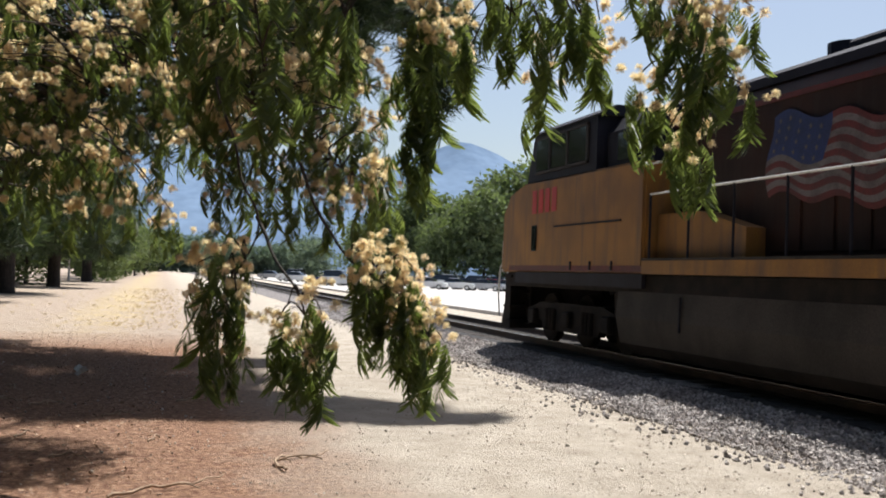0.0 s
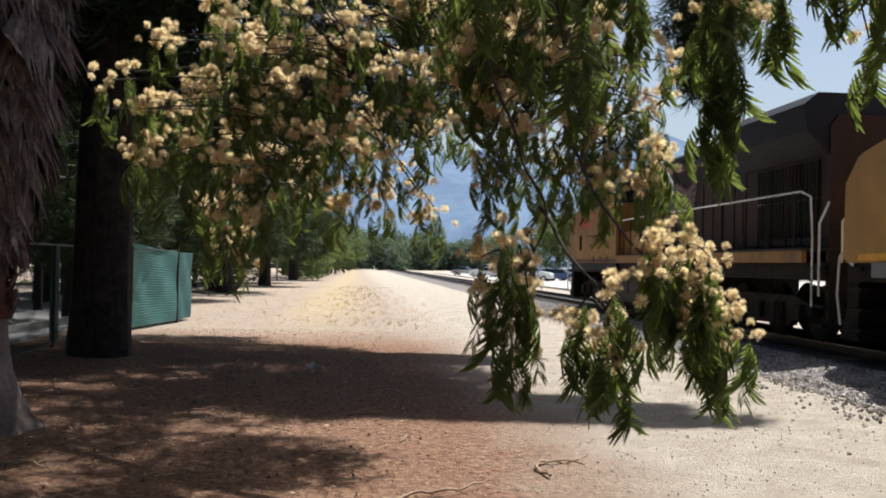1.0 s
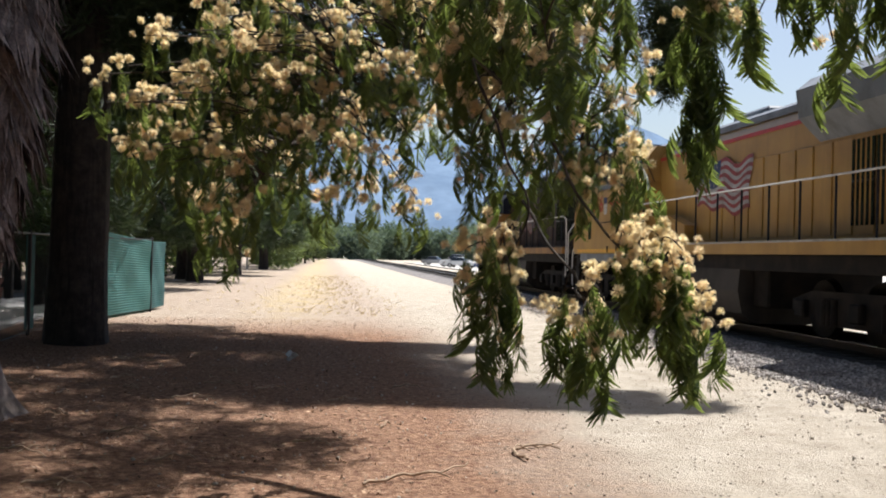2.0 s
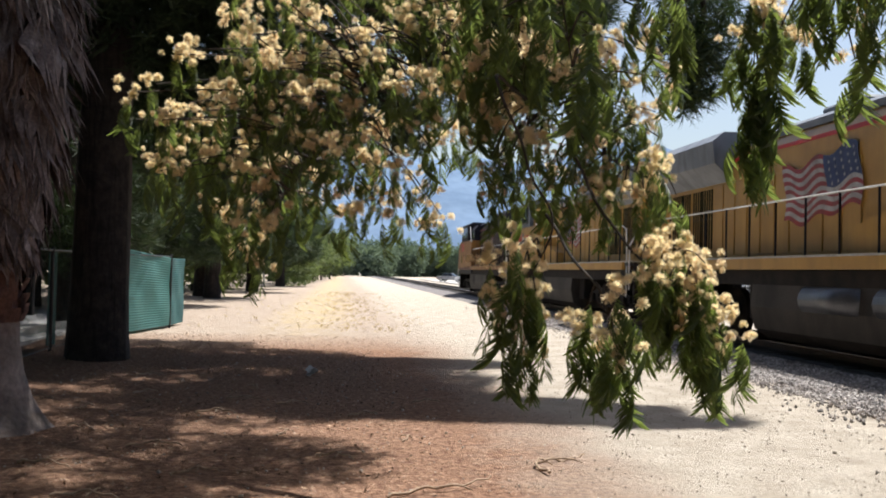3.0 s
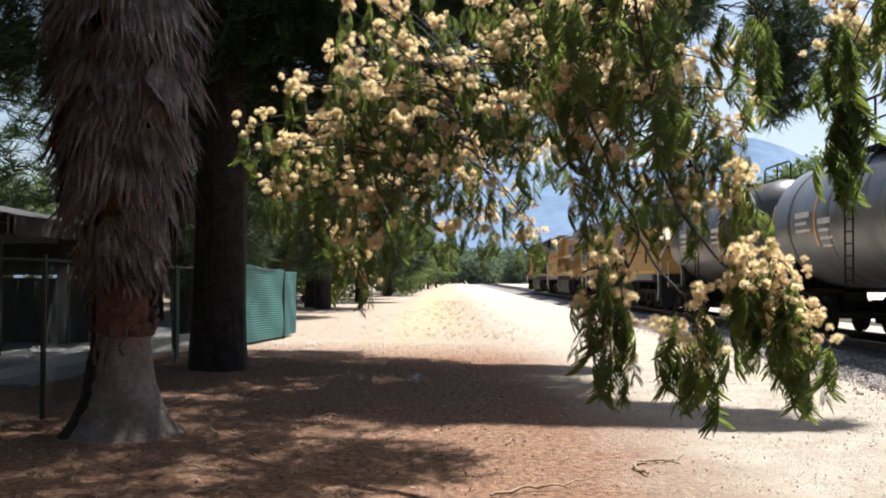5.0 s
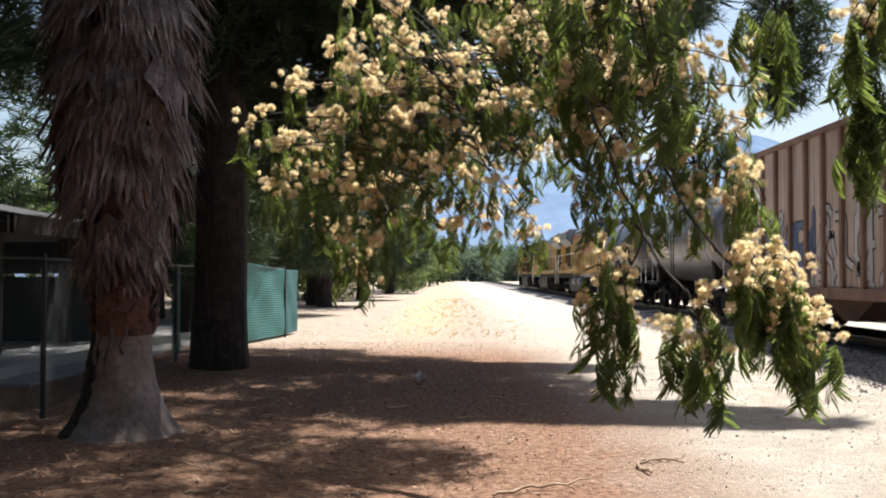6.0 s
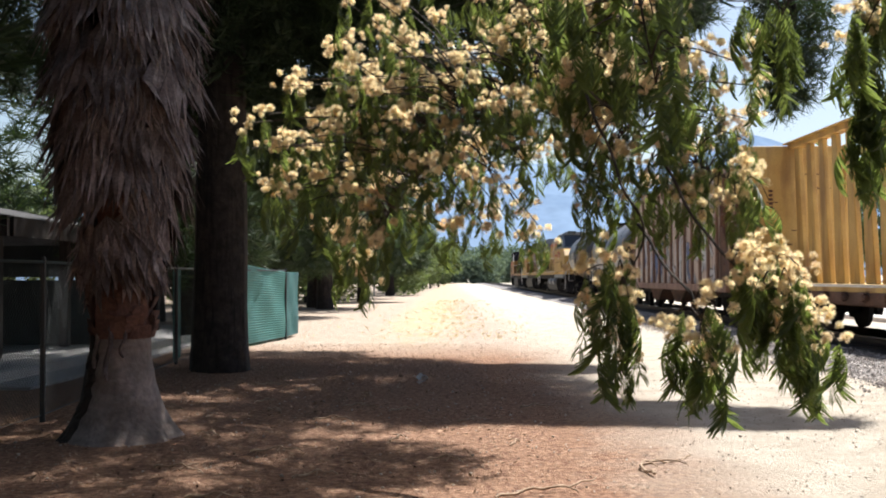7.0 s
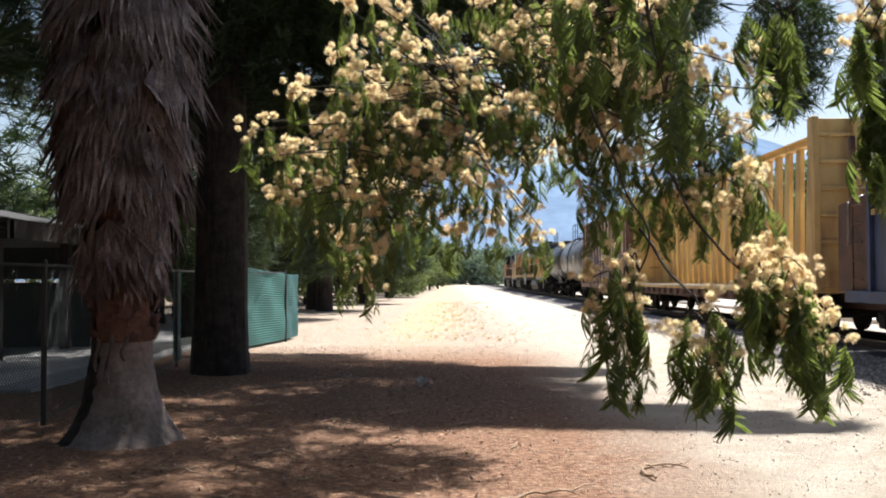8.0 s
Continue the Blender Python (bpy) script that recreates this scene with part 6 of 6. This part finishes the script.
# ---- litter on the ground ----
M["paper"] = mat("paper", (0.75, 0.74, 0.72), (0.62, 0.60, 0.58), 20, rough=0.8)
M["stickwood"] = mat("dry_stick", (0.44, 0.32, 0.22), (0.32, 0.22, 0.145), 12, rough=0.9, bump=0.4)
M["pebble"] = mat("pebble", (0.50, 0.445, 0.375), (0.42, 0.365, 0.30), 3, rough=0.9, island=0.5)
M["chip"] = mat("bark_chip", (0.24, 0.19, 0.15), (0.14, 0.11, 0.09), 5, rough=0.95, island=0.5)
M["deadleaf"] = mat("dead_leaf", (0.40, 0.27, 0.17), (0.19, 0.11, 0.075), 5, rough=0.9, island=0.5)


def litter():
    rnd = random.Random(12)
    v, f = [], []
    for i in range(5):
        c = Vector((rnd.uniform(-0.07, 0.07), rnd.uniform(-0.05, 0.05), 0.03 + 0.02 * i))
        e = Euler((rnd.uniform(-0.9, 0.9), rnd.uniform(-0.9, 0.9), rnd.random() * 6)).to_matrix()
        b = len(v)
        v += [c + e @ Vector(q) * 0.055 for q in ((-1, -0.7, 0), (0.9, -0.8, 0.1), (1.1, 0.7, -0.1), (-0.8, 0.9, 0.15))]
        f.append((b, b + 1, b + 2, b + 3))
    ob = raw("crumpled_paper", v, f, M["paper"])
    ob.modifiers.new("thick", 'SOLIDIFY').thickness = 0.006
    ob.location = (-0.45, 15.4, 0.0)
    tagged(ob, "crumpled white paper scrap on the ground", "litter")


litter()


def stick(pts, r, forks, words):
    bm = bmesh.new()
    q = spline(pts, 5)
    tube(bm, [p + Vector((0, 0, 0.012 * math.sin(i * 1.7))) for i, p in enumerate(q)], [r * (1 - 0.6 * i / len(q)) for i in range(len(q))], 7)
    for a, b in forks:
        tube(bm, spline([a, (Vector(a) + Vector(b)) / 2 + Vector((0.02, 0.03, 0.02)), b], 3), [r * 0.7, r * 0.65, r * 0.6, r * 0.5, r * 0.45, r * 0.4, r * 0.3], 6)
    ob = part("fallen_stick", bm, M["stickwood"])
    tagged(ob, words, "stick", "fallen sticks")


stick([(1.72, 8.2, 0.02), (1.66, 8.5, 0.03), (1.78, 8.68, 0.04), (1.98, 8.72, 0.02), (2.2, 8.95, 0.03)], 0.014, [((1.78, 8.68, 0.03), (2.1, 8.62, 0.02)), ((1.66, 8.5, 0.03), (1.79, 8.42, 0.04))], "forked dry brown stick on the sandy ground")
stick([(0.35, 7.35, 0.02), (0.65, 7.55, 0.04), (0.95, 7.72, 0.03), (1.2, 8.0, 0.03)], 0.014, [((0.75, 7.6, 0.035), (1.0, 7.55, 0.02))], "long pale dry stick on the ground")
for x, y, a, ln in ((-2.6, 13.0, 40, 0.35), (-0.75, 12.1, 20, 0.4), (-2.2, 14.2, 100, 0.3), (-1.4, 12.6, -15, 0.5), (-3.4, 12.4, 160, 0.4), (-1.9, 9.3, 10, 0.5), (-2.6, 8.6, -30, 0.6), (-0.6, 9.9, 60, 0.3), (-1.6, 11.4, 5, 0.45), (-2.9, 11.6, 75, 0.3), (-2.3, 12.3, -50, 0.35), (0.1, 11.2, 30, 0.4), (-1.1, 13.6, 110, 0.3), (-3.0, 15.1, 15, 0.4), (-0.2, 8.9, -20, 0.35), (-2.4, 10.2, 140, 0.4), (0.6, 9.6, 65, 0.25), (-1.3, 8.1, 25, 0.4), (-2.0, 7.4, -10, 0.5), (0.9, 12.4, 5, 0.35)):
    d = Vector((math.cos(radians(a)), math.sin(radians(a)), 0)) * ln
    o = Vector((x, y, 0.02))
    stick([o, o + d * 0.5 + Vector((0.02, 0.05, 0.03)), o + d], 0.012, [(o + d * 0.5, o + d * 0.6 + Vector((-d.y, d.x, 0.1)) * 0.3)], "small fallen twig among the needle litter")


def crumbs():
    rnd = random.Random(14)
    oct_v = [(1, 0, 0), (-1, 0, 0), (0, 1, 0), (0, -1, 0), (0, 0, 0.6), (0, 0, -0.6)]
    oct_f = [(0, 2, 4), (2, 1, 4), (1, 3, 4), (3, 0, 4), (2, 0, 5), (1, 2, 5), (3, 1, 5), (0, 3, 5)]
    m = []
    for i in range(3500):
        y = 4.5 + 30 * rnd.random() ** 1.6
        x = rnd.uniform(-4.5, 7.2)
        s = min(abs(rnd.gauss(0, 0.008)) + 0.003, 0.04)
        m.append(place((x, y, ground_height(x, y) + s * 0.3), Euler((rnd.random() * 6, rnd.random() * 0.8, rnd.random() * 6)), s))
    tagged(scatter("pebbles", (oct_v, oct_f), m, M["pebble"]), "small pebbles and clods strewn over dry earth", "pebbles", kind="stuff")
    m = []
    for i in range(2600):
        y = 5 + 26 * rnd.random() ** 1.5
        x = rnd.uniform(0.3, 7.0)
        m.append(place((x, y, ground_height(x, y) + 0.01), Euler((rnd.gauss(0, 0.5), rnd.gauss(0, 0.5), rnd.random() * 6)), rnd.uniform(0.004, 0.013)))
    tagged(scatter("dark_chips", (oct_v, oct_f), m, M["chip"]), "dark chips of bark and dry leaf on pale sand", "chips", kind="stuff")
    lv = [(-1, 0, 0.1), (0, -0.35, 0), (1, 0, 0.25), (0, 0.35, 0.05)]
    m = []
    for i in range(12000):
        y = 4.5 + 20 * rnd.random() ** 1.4
        x = -5.6 + rnd.random() ** 1.25 * 6.4
        s = rnd.uniform(0.01, 0.034)
        m.append(place((x, y, ground_height(x, y) + 0.012), Euler((rnd.gauss(0, 0.35), rnd.gauss(0, 0.35), rnd.random() * 6)), s))
    tagged(scatter("leaf_litter", (lv, [(0, 1, 2, 3)]), m, M["deadleaf"]), "scattered dry brown leaves and petals", "leaf litter", kind="stuff")
    # tufts of dry straw by the path
    st_v, st_f = tuft(rnd, 16, 1.0, 0.02)
    m = []
    for i in range(800):
        y = rnd.uniform(26, 70)
        x = rnd.gauss(0.3, 0.9) if rnd.random() < 0.8 else rnd.uniform(-5, 3)
        m.append(place((x, y, 0), Euler((0, 0, rnd.random() * 6)), rnd.uniform(0.05, 0.14)))
    M["straw"] = mat("straw", (0.66, 0.50, 0.19), (0.56, 0.42, 0.17), 2, rough=0.9, island=0.3)
    tagged(scatter("dry_grass", (st_v, st_f), m, M["straw"]), "short tufts of yellow dry grass", "grass", kind="stuff")


crumbs()


motions()
